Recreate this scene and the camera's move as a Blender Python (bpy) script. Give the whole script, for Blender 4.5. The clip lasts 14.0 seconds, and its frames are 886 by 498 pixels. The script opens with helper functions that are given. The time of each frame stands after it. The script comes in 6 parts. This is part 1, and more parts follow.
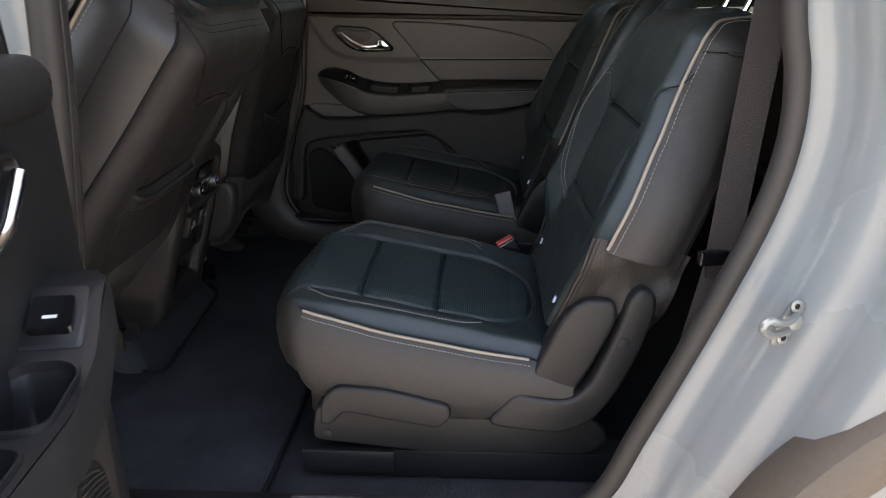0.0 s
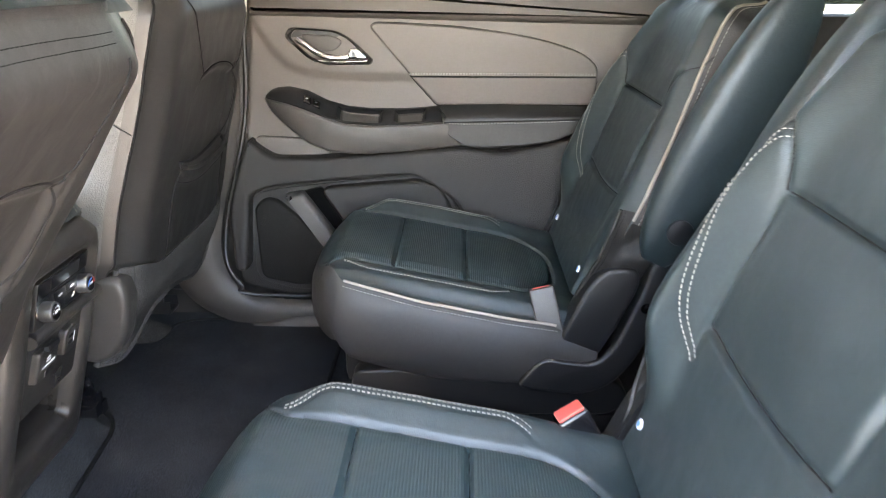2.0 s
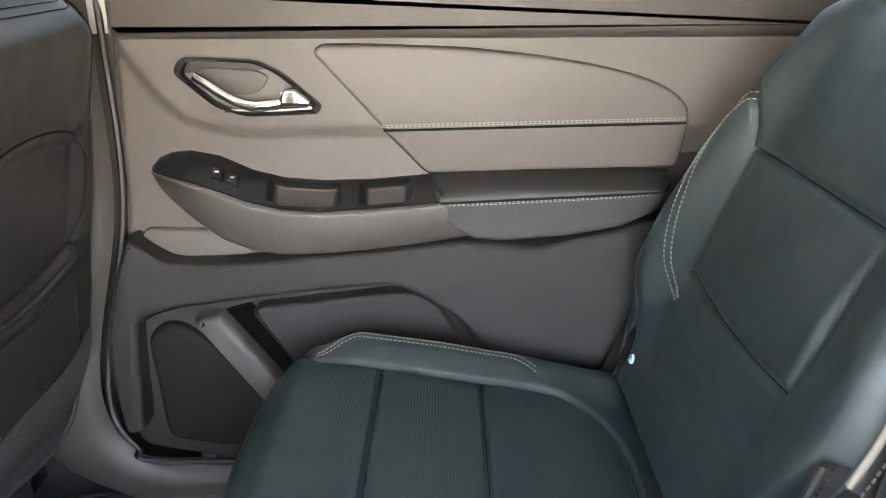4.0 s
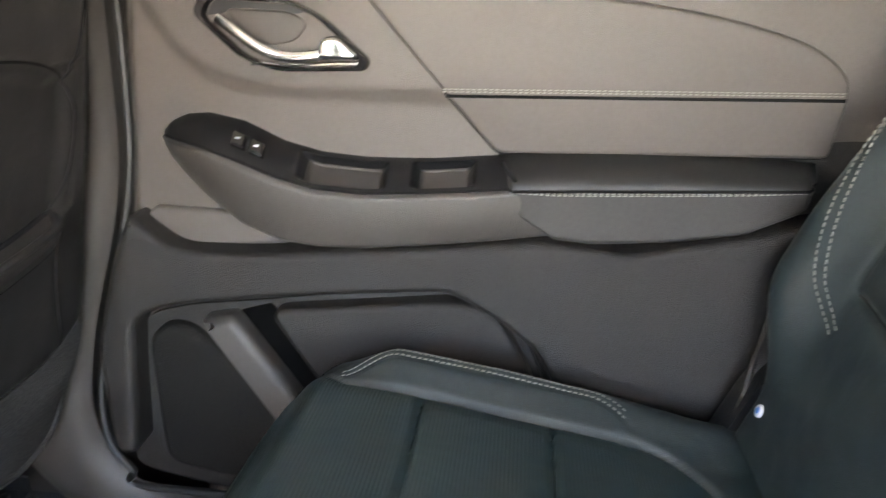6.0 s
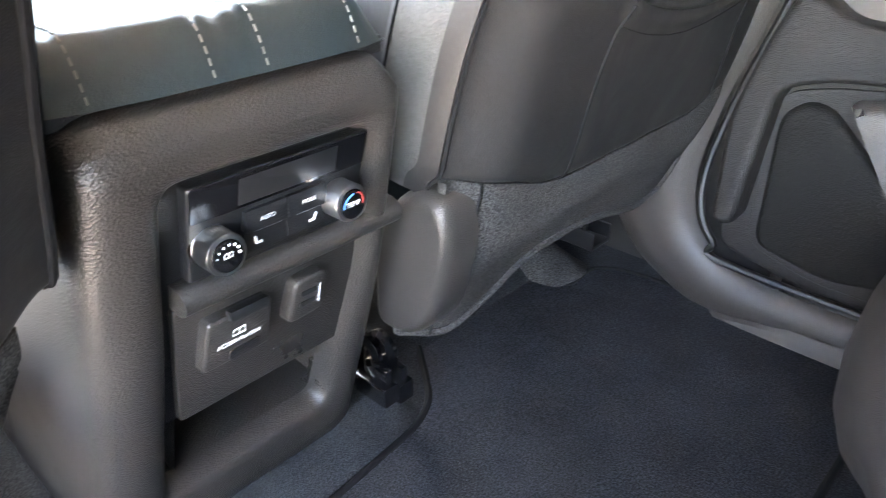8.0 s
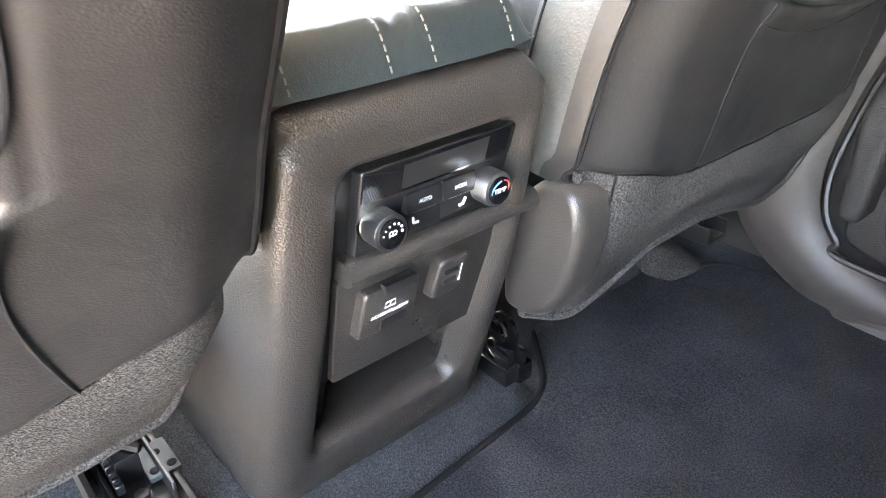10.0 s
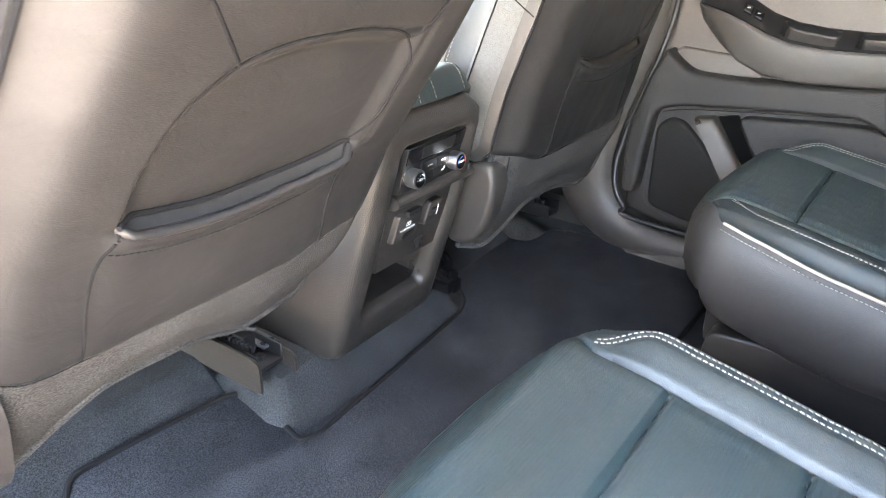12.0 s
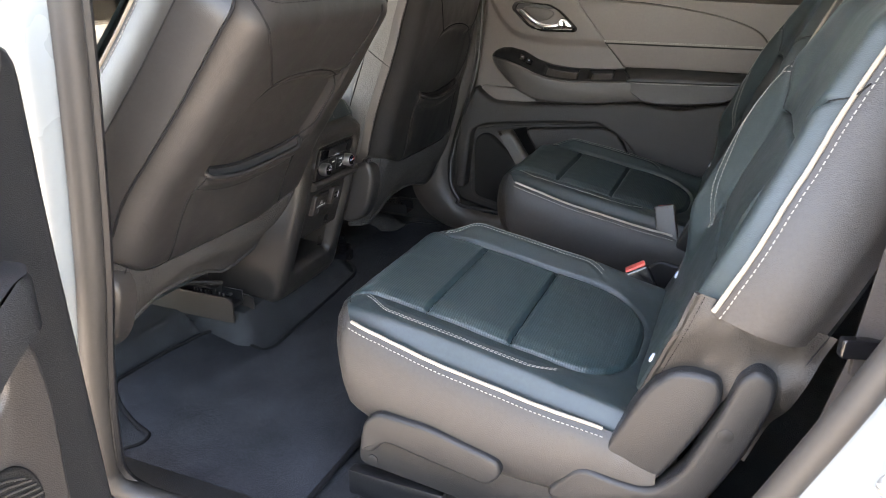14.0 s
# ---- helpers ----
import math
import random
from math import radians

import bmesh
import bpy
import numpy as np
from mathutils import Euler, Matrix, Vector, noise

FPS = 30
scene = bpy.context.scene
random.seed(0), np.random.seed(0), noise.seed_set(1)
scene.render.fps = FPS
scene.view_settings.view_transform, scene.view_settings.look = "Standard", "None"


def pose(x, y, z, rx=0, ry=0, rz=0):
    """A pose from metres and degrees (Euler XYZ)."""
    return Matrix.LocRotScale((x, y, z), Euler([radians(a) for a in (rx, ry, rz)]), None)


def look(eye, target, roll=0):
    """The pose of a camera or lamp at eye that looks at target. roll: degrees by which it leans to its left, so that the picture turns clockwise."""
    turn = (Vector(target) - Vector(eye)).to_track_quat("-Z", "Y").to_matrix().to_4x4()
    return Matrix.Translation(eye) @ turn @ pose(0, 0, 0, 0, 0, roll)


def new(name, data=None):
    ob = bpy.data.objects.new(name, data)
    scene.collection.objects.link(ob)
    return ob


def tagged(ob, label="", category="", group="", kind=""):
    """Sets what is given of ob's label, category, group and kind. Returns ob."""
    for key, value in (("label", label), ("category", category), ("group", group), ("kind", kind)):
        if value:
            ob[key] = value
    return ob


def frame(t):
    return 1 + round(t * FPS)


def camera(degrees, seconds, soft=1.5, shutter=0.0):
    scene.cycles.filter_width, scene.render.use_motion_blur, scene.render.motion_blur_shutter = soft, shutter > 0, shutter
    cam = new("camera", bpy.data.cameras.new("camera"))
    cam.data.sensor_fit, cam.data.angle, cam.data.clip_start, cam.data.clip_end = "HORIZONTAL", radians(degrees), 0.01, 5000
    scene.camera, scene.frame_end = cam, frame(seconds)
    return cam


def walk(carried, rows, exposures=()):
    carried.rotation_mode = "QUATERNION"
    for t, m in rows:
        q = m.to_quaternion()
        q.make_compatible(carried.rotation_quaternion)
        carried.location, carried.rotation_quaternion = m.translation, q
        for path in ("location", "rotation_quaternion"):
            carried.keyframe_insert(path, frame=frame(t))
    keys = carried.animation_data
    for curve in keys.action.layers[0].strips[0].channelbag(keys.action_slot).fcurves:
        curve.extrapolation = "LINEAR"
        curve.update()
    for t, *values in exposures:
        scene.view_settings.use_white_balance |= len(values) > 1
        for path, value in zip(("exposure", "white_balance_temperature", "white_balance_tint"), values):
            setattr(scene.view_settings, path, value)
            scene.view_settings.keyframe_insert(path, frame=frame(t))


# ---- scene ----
cam = camera(62.6, 14.0, 0.65, 0.3)
PATH = [
    (0, (0.146, 0.118, 1.453), (0.036, 1.997, 0.777), -0.6),
    (0.5, (0.169, 0.274, 1.447), (0.046, 2.152, 0.769), -0.6),
    (1, (0.171, 0.45, 1.452), (0.049, 2.324, 0.764), -0.5),
    (1.5, (0.115, 0.672, 1.453), (0.029, 2.542, 0.751), -0.6),
    (2, (0.045, 0.89, 1.45), (-0.001, 2.762, 0.747), -0.2),
    (2.5, (0.026, 1.114, 1.461), (-0.007, 2.977, 0.734), -0.7),
    (3, (0.038, 1.317, 1.49), (0.007, 3.163, 0.72), -0.8),
    (3.5, (0.024, 1.486, 1.485), (0.006, 3.331, 0.713), -1.0),
    (3.7, (0.025, 1.55, 1.484), (0.001, 3.393, 0.707), -1.6),
    (5.8, (0.03, 1.852, 1.349), (-0.1, 3.735, 0.686), -0.7),
    (6, (0.02, 1.845, 1.346), (-0.199, 3.709, 0.655), -0.5),
    (6.5, (-0.057, 1.807, 1.295), (-0.514, 3.598, 0.53), 0.8),
    (7, (-0.115, 1.762, 1.271), (-0.854, 3.399, 0.39), 1.0),
    (7.5, (-0.149, 1.707, 1.239), (-1.156, 3.155, 0.297), 0.4),
    (8, (-0.175, 1.675, 1.214), (-1.364, 2.953, 0.237), -0.0),
    (8.5, (-0.188, 1.664, 1.201), (-1.489, 2.812, 0.206), -0.6),
    (9, (-0.196, 1.661, 1.197), (-1.557, 2.728, 0.192), -1.0),
    (9.2, (-0.198, 1.661, 1.198), (-1.57, 2.706, 0.186), -0.9),
    (11.3, (0.042, 1.294, 1.338), (-1.184, 2.586, 0.429), -1.2),
    (11.5, (0.083, 1.214, 1.354), (-1.111, 2.549, 0.463), -0.1),
    (12, (0.078, 1.042, 1.372), (-0.968, 2.503, 0.493), 0.9),
    (12.5, (0.136, 0.858, 1.392), (-0.81, 2.41, 0.556), 1.7),
    (13, (0.241, 0.692, 1.405), (-0.63, 2.311, 0.617), 1.2),
    (13.5, (0.334, 0.519, 1.421), (-0.457, 2.193, 0.667), 0.6),
    (14, (0.357, 0.39, 1.439), (-0.362, 2.109, 0.713), 0.1),
]
EXPOSURES = [(t, s, 8500 if 6.2 < t < 8.2 else 9300, 17) for t, s in ((0, 2.95), (0.5, 4.25), (1.0, 4.98), (1.5, 5.5), (2.0, 5.9), (3.0, 6.1), (6.0, 5.85), (6.5, 6.15), (7.0, 6.7), (8.0, 6.7), (9.0, 7.08), (11.5, 6.7), (12.5, 6.15), (13.0, 5.85), (13.5, 5.22), (14, 4.75))]
walk(cam, [(t, look(eye, target, roll)) for t, eye, target, roll in PATH], EXPOSURES)

# ---------------------------------------------------------------- light
world = bpy.data.worlds.new("sky")
scene.world = world
world.use_nodes = True
wn = world.node_tree
sky = wn.nodes.new("ShaderNodeTexSky")
sky.sky_type = 'NISHITA'
sky.sun_disc = False
sky.sun_elevation = radians(68)
sky.sun_rotation = radians(290)
wn.nodes["Background"].inputs[1].default_value = 0.15
wn.links.new(sky.outputs[0], wn.nodes["Background"].inputs[0])
sun = new("sun", bpy.data.lights.new("sun", 'SUN'))
sun.data.energy = 3.4
sun.data.angle = radians(0.6)
sun.data.color = (1.0, 0.95, 0.87)
sun.matrix_world = look((-5, 3.8, 13), (0, 2, 0))

# ---------------------------------------------------------------- materials


def material(name, base, rough=0.5, metal=0.0, vary=0.12, scale=6.0, grain=0.0, grain_scale=900.0, spec=0.5, coat=0.0, weave=0.0, speck=0.0, relief=0.0006, crease=0.0, ribs=0.0):
    """Base colour with broad unevenness, fine grain in relief and uneven gloss, in metres."""
    m = bpy.data.materials.new(name)
    m.use_nodes = True
    nt = m.node_tree
    b = nt.nodes["Principled BSDF"]
    b.inputs["Metallic"].default_value = metal
    b.inputs["Specular IOR Level"].default_value = spec
    b.inputs["Coat Weight"].default_value = coat
    b.inputs["Coat Roughness"].default_value = 0.06
    tc = nt.nodes.new("ShaderNodeTexCoord")
    big = nt.nodes.new("ShaderNodeTexNoise")
    big.inputs["Scale"].default_value = scale
    big.inputs["Detail"].default_value = 5
    nt.links.new(tc.outputs["Object"], big.inputs["Vector"])
    fine = nt.nodes.new("ShaderNodeTexNoise")
    fine.inputs["Scale"].default_value = scale * 30
    fine.inputs["Detail"].default_value = 3
    nt.links.new(tc.outputs["Object"], fine.inputs["Vector"])
    add = nt.nodes.new("ShaderNodeMath")
    add.operation = 'ADD'
    nt.links.new(big.outputs[0], add.inputs[0])
    nt.links.new(fine.outputs[0], add.inputs[1])
    ramp = nt.nodes.new("ShaderNodeMapRange")
    ramp.inputs[1].default_value, ramp.inputs[2].default_value = 0.6, 1.4
    ramp.inputs[3].default_value, ramp.inputs[4].default_value = 1 - vary, 1 + vary
    nt.links.new(add.outputs[0], ramp.inputs[0])
    mul = nt.nodes.new("ShaderNodeVectorMath")
    mul.operation = 'SCALE'
    mul.inputs[0].default_value = base
    tone = ramp.outputs[0]
    if speck > 0:
        fib = nt.nodes.new("ShaderNodeTexNoise")
        fib.inputs["Scale"].default_value = grain_scale * 0.6
        fib.inputs["Detail"].default_value = 2
        nt.links.new(tc.outputs["Object"], fib.inputs["Vector"])
        fr = nt.nodes.new("ShaderNodeMapRange")
        fr.inputs[1].default_value, fr.inputs[2].default_value = 0.36, 0.66
        fr.inputs[3].default_value, fr.inputs[4].default_value = 1 - speck, 1 + speck * 1.5
        nt.links.new(fib.outputs[0], fr.inputs[0])
        both = nt.nodes.new("ShaderNodeMath")
        both.operation = 'MULTIPLY'
        nt.links.new(tone, both.inputs[0])
        nt.links.new(fr.outputs[0], both.inputs[1])
        tone = both.outputs[0]
    nt.links.new(tone, mul.inputs["Scale"])
    nt.links.new(mul.outputs[0], b.inputs["Base Color"])
    rr = nt.nodes.new("ShaderNodeMapRange")
    rr.inputs[1].default_value, rr.inputs[2].default_value = 0.3, 0.7
    rr.inputs[3].default_value, rr.inputs[4].default_value = max(rough - 0.06, 0.02), min(rough + 0.06, 1)
    nt.links.new(big.outputs[0], rr.inputs[0])
    nt.links.new(rr.outputs[0], b.inputs["Roughness"])
    if grain > 0:
        vo = nt.nodes.new("ShaderNodeTexVoronoi" if weave == 0 else "ShaderNodeTexNoise")
        vo.inputs["Scale"].default_value = grain_scale
        nt.links.new(tc.outputs["Object"], vo.inputs["Vector"])
        bump = nt.nodes.new("ShaderNodeBump")
        bump.inputs["Strength"].default_value = grain
        bump.inputs["Distance"].default_value = relief if weave == 0 else 0.003
        nt.links.new(vo.outputs[0], bump.inputs["Height"])
        if crease > 0:
            soft = nt.nodes.new("ShaderNodeTexNoise")
            soft.inputs["Scale"].default_value = 26.0
            soft.inputs["Detail"].default_value = 4
            soft.inputs["Distortion"].default_value = 0.8
            nt.links.new(tc.outputs["Object"], soft.inputs["Vector"])
            wave = nt.nodes.new("ShaderNodeBump")
            wave.inputs["Strength"].default_value = crease
            wave.inputs["Distance"].default_value = 0.004
            nt.links.new(soft.outputs[0], wave.inputs["Height"])
            nt.links.new(wave.outputs[0], bump.inputs["Normal"])
        if ribs > 0:
            rib = nt.nodes.new("ShaderNodeTexWave")
            rib.inputs["Scale"].default_value = ribs
            rib.inputs["Distortion"].default_value = 0.4
            nt.links.new(tc.outputs["Object"], rib.inputs["Vector"])
            cord = nt.nodes.new("ShaderNodeBump")
            cord.inputs["Strength"].default_value = 0.35
            cord.inputs["Distance"].default_value = 0.0007
            nt.links.new(rib.outputs[1], cord.inputs["Height"])
            nt.links.new(bump.outputs[0], cord.inputs["Normal"])
            bump = cord
        nt.links.new(bump.outputs[0], b.inputs["Normal"])
    return m


# black leathers; the sky's teal reflection is mixed into their base colours
LEATHER = material("black_leather", (0.0135, 0.0240, 0.0265), 0.45, grain=0.4, grain_scale=760, vary=0.18, spec=0.55, crease=0.25, relief=0.0003)
LEATHER_PERF = material("perforated_leather", (0.0105, 0.0270, 0.0300), 0.44, grain=0.5, grain_scale=560, vary=0.16, spec=0.80, crease=0.12, relief=0.0003, ribs=78)
VINYL = material("grey_black_vinyl", (0.034, 0.032, 0.031), 0.44, grain=0.5, grain_scale=800, vary=0.16, spec=0.34, crease=0.2)
SEATBACK = material("seat_back_vinyl", (0.024, 0.0225, 0.0222), 0.40, grain=0.4, grain_scale=800, vary=0.18, spec=0.46, crease=0.25, relief=0.0003)
# woven fabric, its grey lifted to stand for stronger light on the aisle flanks
FABRIC = material("lightened_woven_fabric", (0.090, 0.089, 0.086), 0.75, grain=0.9, grain_scale=420, vary=0.12, spec=0.25)
ARMREST = material("armrest_plastic", (0.052, 0.046, 0.042), 0.38, grain=0.6, grain_scale=700, vary=0.12, relief=0.0007)
SOFT = material("door_soft_trim", (0.098, 0.083, 0.076), 0.52, grain=0.4, grain_scale=800, vary=0.08)
HARD = material("hard_trim_plastic", (0.036, 0.032, 0.030), 0.36, grain=0.6, grain_scale=660, vary=0.12, relief=0.0005)
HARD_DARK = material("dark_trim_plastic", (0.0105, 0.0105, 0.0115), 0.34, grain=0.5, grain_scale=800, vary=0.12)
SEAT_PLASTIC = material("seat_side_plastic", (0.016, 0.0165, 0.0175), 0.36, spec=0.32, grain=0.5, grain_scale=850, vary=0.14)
CARPET_FLOOR = material("floor_carpet", (0.038, 0.041, 0.045), 0.95, grain=1.0, grain_scale=800, vary=0.4, scale=14, spec=0.1, weave=1, speck=0.4)
CONSOLE = material("console_plastic", (0.029, 0.0255, 0.0235), 0.33, grain=0.7, grain_scale=560, vary=0.14, relief=0.0006)
DOOR_LOW = material("lower_door_plastic", (0.021, 0.0185, 0.0175), 0.44, grain=0.8, grain_scale=640, vary=0.16, relief=0.0010, spec=0.36)
PILLAR = material("pillar_trim_plastic", (0.054, 0.046, 0.042), 0.45, grain=0.5, grain_scale=800, vary=0.1)
CARPET = material("black_carpet", (0.033, 0.0355, 0.041), 0.95, grain=1.0, grain_scale=700, vary=0.45, scale=12, spec=0.1, weave=1, speck=0.42)
CARPET_GREY = material("grey_carpet", (0.056, 0.054, 0.053), 0.95, grain=1.0, grain_scale=800, vary=0.35, scale=14, spec=0.1, weave=1, speck=0.5)
PIPING = material("cream_piping", (0.27, 0.235, 0.19), 0.5, vary=0.10, scale=20)
THREAD = material("pale_thread", (0.23, 0.22, 0.195), 0.75, vary=0.15, scale=60)
# sewing thread, joints and binding; also painted shade in seam grooves and holes
SEAM = material("black_thread_and_gaps", (0.008, 0.008, 0.009), 0.85, spec=0.2)
CHROME = material("chrome", (0.80, 0.80, 0.80), 0.10, metal=1.0, vary=0.03)
SATIN = material("satin_metal", (0.42, 0.42, 0.42), 0.3, metal=1.0, vary=0.05)
STEEL = material("zinc_steel", (0.26, 0.28, 0.28), 0.40, metal=0.7, vary=0.15, scale=40)
STEEL_DULL = material("dull_zinc", (0.05, 0.055, 0.057), 0.5, metal=0.3, vary=0.25, scale=40)
BLACK_METAL = material("black_painted_steel", (0.012, 0.012, 0.013), 0.35, vary=0.2)
GLOSS = material("gloss_black_plastic", (0.006, 0.006, 0.007), 0.12, vary=0.05)
WHITE = material("white_car_paint", (0.155, 0.177, 0.186), 0.25, coat=0.35, vary=0.02, scale=3)
RUBBER = material("door_seal_rubber", (0.019, 0.0175, 0.0165), 0.6, vary=0.16)
CLADDING = material("arch_cladding", (0.075, 0.062, 0.050), 0.6, grain=0.5, grain_scale=700)
TYRE = material("tyre_rubber", (0.014, 0.014, 0.015), 0.75, vary=0.25, grain=0.3, grain_scale=300)
# near-black that paints the shade inside an opening
VOID = material("opening_shade", (0.003, 0.003, 0.003), 0.9, spec=0.05)
BOOT = material("boot_cloth", (0.016, 0.0145, 0.0135), 0.55, grain=0.7, grain_scale=500, vary=0.25, crease=0.6)
PAD_TOP = material("black_pad_vinyl", (0.016, 0.0155, 0.015), 0.45, grain=0.4, grain_scale=800, vary=0.14, spec=0.4)
PLATE = material("black_armrest_plate", (0.007, 0.007, 0.008), 0.5, grain=0.4, grain_scale=800, spec=0.3)
BACKDROP = material("horizon_screen", (0.045, 0.055, 0.035), 0.9, vary=0.5, scale=0.4, grain=0.5, grain_scale=3)
WEBBING = material("belt_webbing", (0.034, 0.029, 0.027), 0.75, spec=0.25, grain=0.8, grain_scale=500, vary=0.12, scale=25)
RED = material("red_button", (0.62, 0.075, 0.06), 0.4, vary=0.05)
HEADLINER = material("headliner_cloth", (0.50, 0.485, 0.465), 0.9, vary=0.05, grain=0.4, grain_scale=700)
ASPHALT = material("pale_concrete", (0.33, 0.315, 0.30), 0.9, vary=0.25, scale=2, grain=1.0, grain_scale=120)
PRINT = material("white_print", (0.75, 0.75, 0.75), 0.5)
PRINT_BLUE = material("blue_print", (0.05, 0.22, 0.6), 0.5)
BADGE = material("anchor_badge", (0.55, 0.57, 0.62), 0.4)
BEIGE = material("light_door_trim_strip", (0.42, 0.38, 0.32), 0.4)


def glass(name, tint):
    m = bpy.data.materials.new(name)
    m.use_nodes = True
    nt = m.node_tree
    nt.nodes.remove(nt.nodes["Principled BSDF"])
    tr, gl, mix, fr = (nt.nodes.new(n) for n in ("ShaderNodeBsdfTransparent", "ShaderNodeBsdfGlossy", "ShaderNodeMixShader", "ShaderNodeFresnel"))
    tr.inputs[0].default_value = (*tint, 1)
    gl.inputs["Roughness"].default_value = 0.02
    nt.links.new(fr.outputs[0], mix.inputs[0])
    nt.links.new(tr.outputs[0], mix.inputs[1])
    nt.links.new(gl.outputs[0], mix.inputs[2])
    nt.links.new(mix.outputs[0], nt.nodes["Material Output"].inputs[0])
    return m


GLASS = glass("privacy_glass", (0.20, 0.22, 0.22))
CLEAR = glass("clear_glass", (0.80, 0.84, 0.82))

# ---------------------------------------------------------------- shape helpers


def thing(name, at, label, category, group="", kind=""):
    ob = new(name)
    ob.empty_display_size = 0.05
    ob.location = at
    return tagged(ob, label, category, group, kind)


def base_of(ob):
    while ob.parent:
        ob = ob.parent
    return Vector(ob.location)


def finish(bm, name, mat, sharp=38):
    me = bpy.data.meshes.new(name)
    bmesh.ops.recalc_face_normals(bm, faces=bm.faces)
    bm.to_mesh(me)
    bm.free()
    me.materials.append(mat)
    me.shade_smooth()
    me.set_sharp_from_angle(angle=radians(sharp))
    return me


def part(name, bm, mat, parent, label="", sharp=38):
    """Links a bmesh, given in world metres, as one mesh under a thing or a part."""
    bmesh.ops.translate(bm, verts=bm.verts, vec=-base_of(parent))
    ob = new(name, finish(bm, name, mat, sharp))
    ob.parent = parent
    return tagged(ob, label)


def solo(name, bm, mat, label, category, at=(0, 0, 0), kind="", group="", sharp=38):
    bmesh.ops.translate(bm, verts=bm.verts, vec=-Vector(at))
    ob = new(name, finish(bm, name, mat, sharp))
    ob.location = at
    return tagged(ob, label, category, group, kind)


def smooth(a, b, x):
    t = min(max((x - a) / (b - a), 0.0), 1.0)
    return t * t * (3 - 2 * t)


def bell(x, w):
    return math.exp(-(x / w) ** 2)


def spline(points, n=8, closed=False):
    """A smooth line through points (Catmull-Rom)."""
    p = [Vector(q) for q in points]
    if closed:
        ext = [p[-1], *p, p[0], p[1]]
    else:
        ext = [p[0] * 2 - p[1], *p, p[-1] * 2 - p[-2]]
    out = []
    for i in range(1, len(ext) - 2):
        a, b, c, d = ext[i - 1:i + 3]
        for k in range(n):
            t = k / n
            out.append(0.5 * ((2 * b) + (c - a) * t + (2 * a - 5 * b + 4 * c - d) * t * t + (3 * b - a - 3 * c + d) * t ** 3))
    if not closed:
        out.append(p[-1])
    return out


def loft(bm, rings, closed=True, cap=True):
    """Skin over rings of equal count."""
    rows = [[bm.verts.new(v) for v in r] for r in rings]
    n = len(rows[0])
    for a, b in zip(rows, rows[1:]):
        for k in range(n if closed else n - 1):
            j = (k + 1) % n
            bm.faces.new((a[k], a[j], b[j], b[k]))
    if cap and closed:
        bm.faces.new(rows[0])
        bm.faces.new(rows[-1])
    return rows


def tube(bm, pts, r, n=8, flat=1.0, up=(0, 0, 1), closed=False):
    """A round or flattened cord along pts."""
    pts = [Vector(p) for p in pts]
    rings = []
    up = Vector(up)
    m = len(pts)
    for i, p in enumerate(pts):
        d = (pts[(i + 1) % m] - pts[i - 1]) if closed else (pts[min(i + 1, m - 1)] - pts[max(i - 1, 0)])
        d.normalize()
        u = up - d * up.dot(d)
        if u.length < 1e-4:
            u = Vector((1, 0, 0)) - d * d.x
        u.normalize()
        w = d.cross(u)
        rings.append([p + (w * math.cos(t) + u * math.sin(t) * flat) * r for t in (2 * math.pi * k / n for k in range(n))])
    if closed:
        rings.append(rings[0])
        loft(bm, rings, cap=False)
        bmesh.ops.remove_doubles(bm, verts=bm.verts, dist=1e-6)
    else:
        loft(bm, rings)
    return bm


def stitches(bm, pts, length=0.005, gap=0.0035, r=0.0008, lift=(0, 0, 0.0006)):
    """Thread dashes along pts."""
    pts = [Vector(p) for p in pts]
    lift = Vector(lift)
    run, nxt = 0.0, 0.0
    for a, b in zip(pts, pts[1:]):
        d = (b - a).length
        if d < 1e-7:
            continue
        while nxt < run + d:
            c = a.lerp(b, (nxt - run) / d) + lift
            e = (b - a).normalized()
            u = e.orthogonal().normalized()
            w = e.cross(u)
            h = length / 2
            q = [[bm.verts.new(c + e * s + (u * x + w * y) * r) for x, y in ((1, 0), (0, 1), (-1, 0), (0, -1))] for s in (-h, h)]
            for k in range(4):
                bm.faces.new((q[0][k], q[0][(k + 1) % 4], q[1][(k + 1) % 4], q[1][k]))
            bm.faces.new(q[0][::-1])
            bm.faces.new(q[1])
            nxt += length + gap
        run += d
    return bm


def box(bm, lo, hi, bevel=0.004, seg=2, m=None):
    made = bmesh.ops.create_cube(bm, size=1.0)
    lo, hi = Vector(lo), Vector(hi)
    for v in made["verts"]:
        v.co = Vector(((lo[k] + hi[k]) / 2 + v.co[k] * (hi[k] - lo[k]) for k in range(3)))
    if bevel > 0:
        edges = {e for v in made["verts"] for e in v.link_edges}
        got = bmesh.ops.bevel(bm, geom=list(edges), offset=bevel, segments=seg, profile=0.6, affect='EDGES')
        vs = {v for f in got["faces"] for v in f.verts} | {v for v in made["verts"] if v.is_valid}
    else:
        vs = set(made["verts"])
    if m is not None:
        bmesh.ops.transform(bm, matrix=m, verts=list(vs))
    return bm


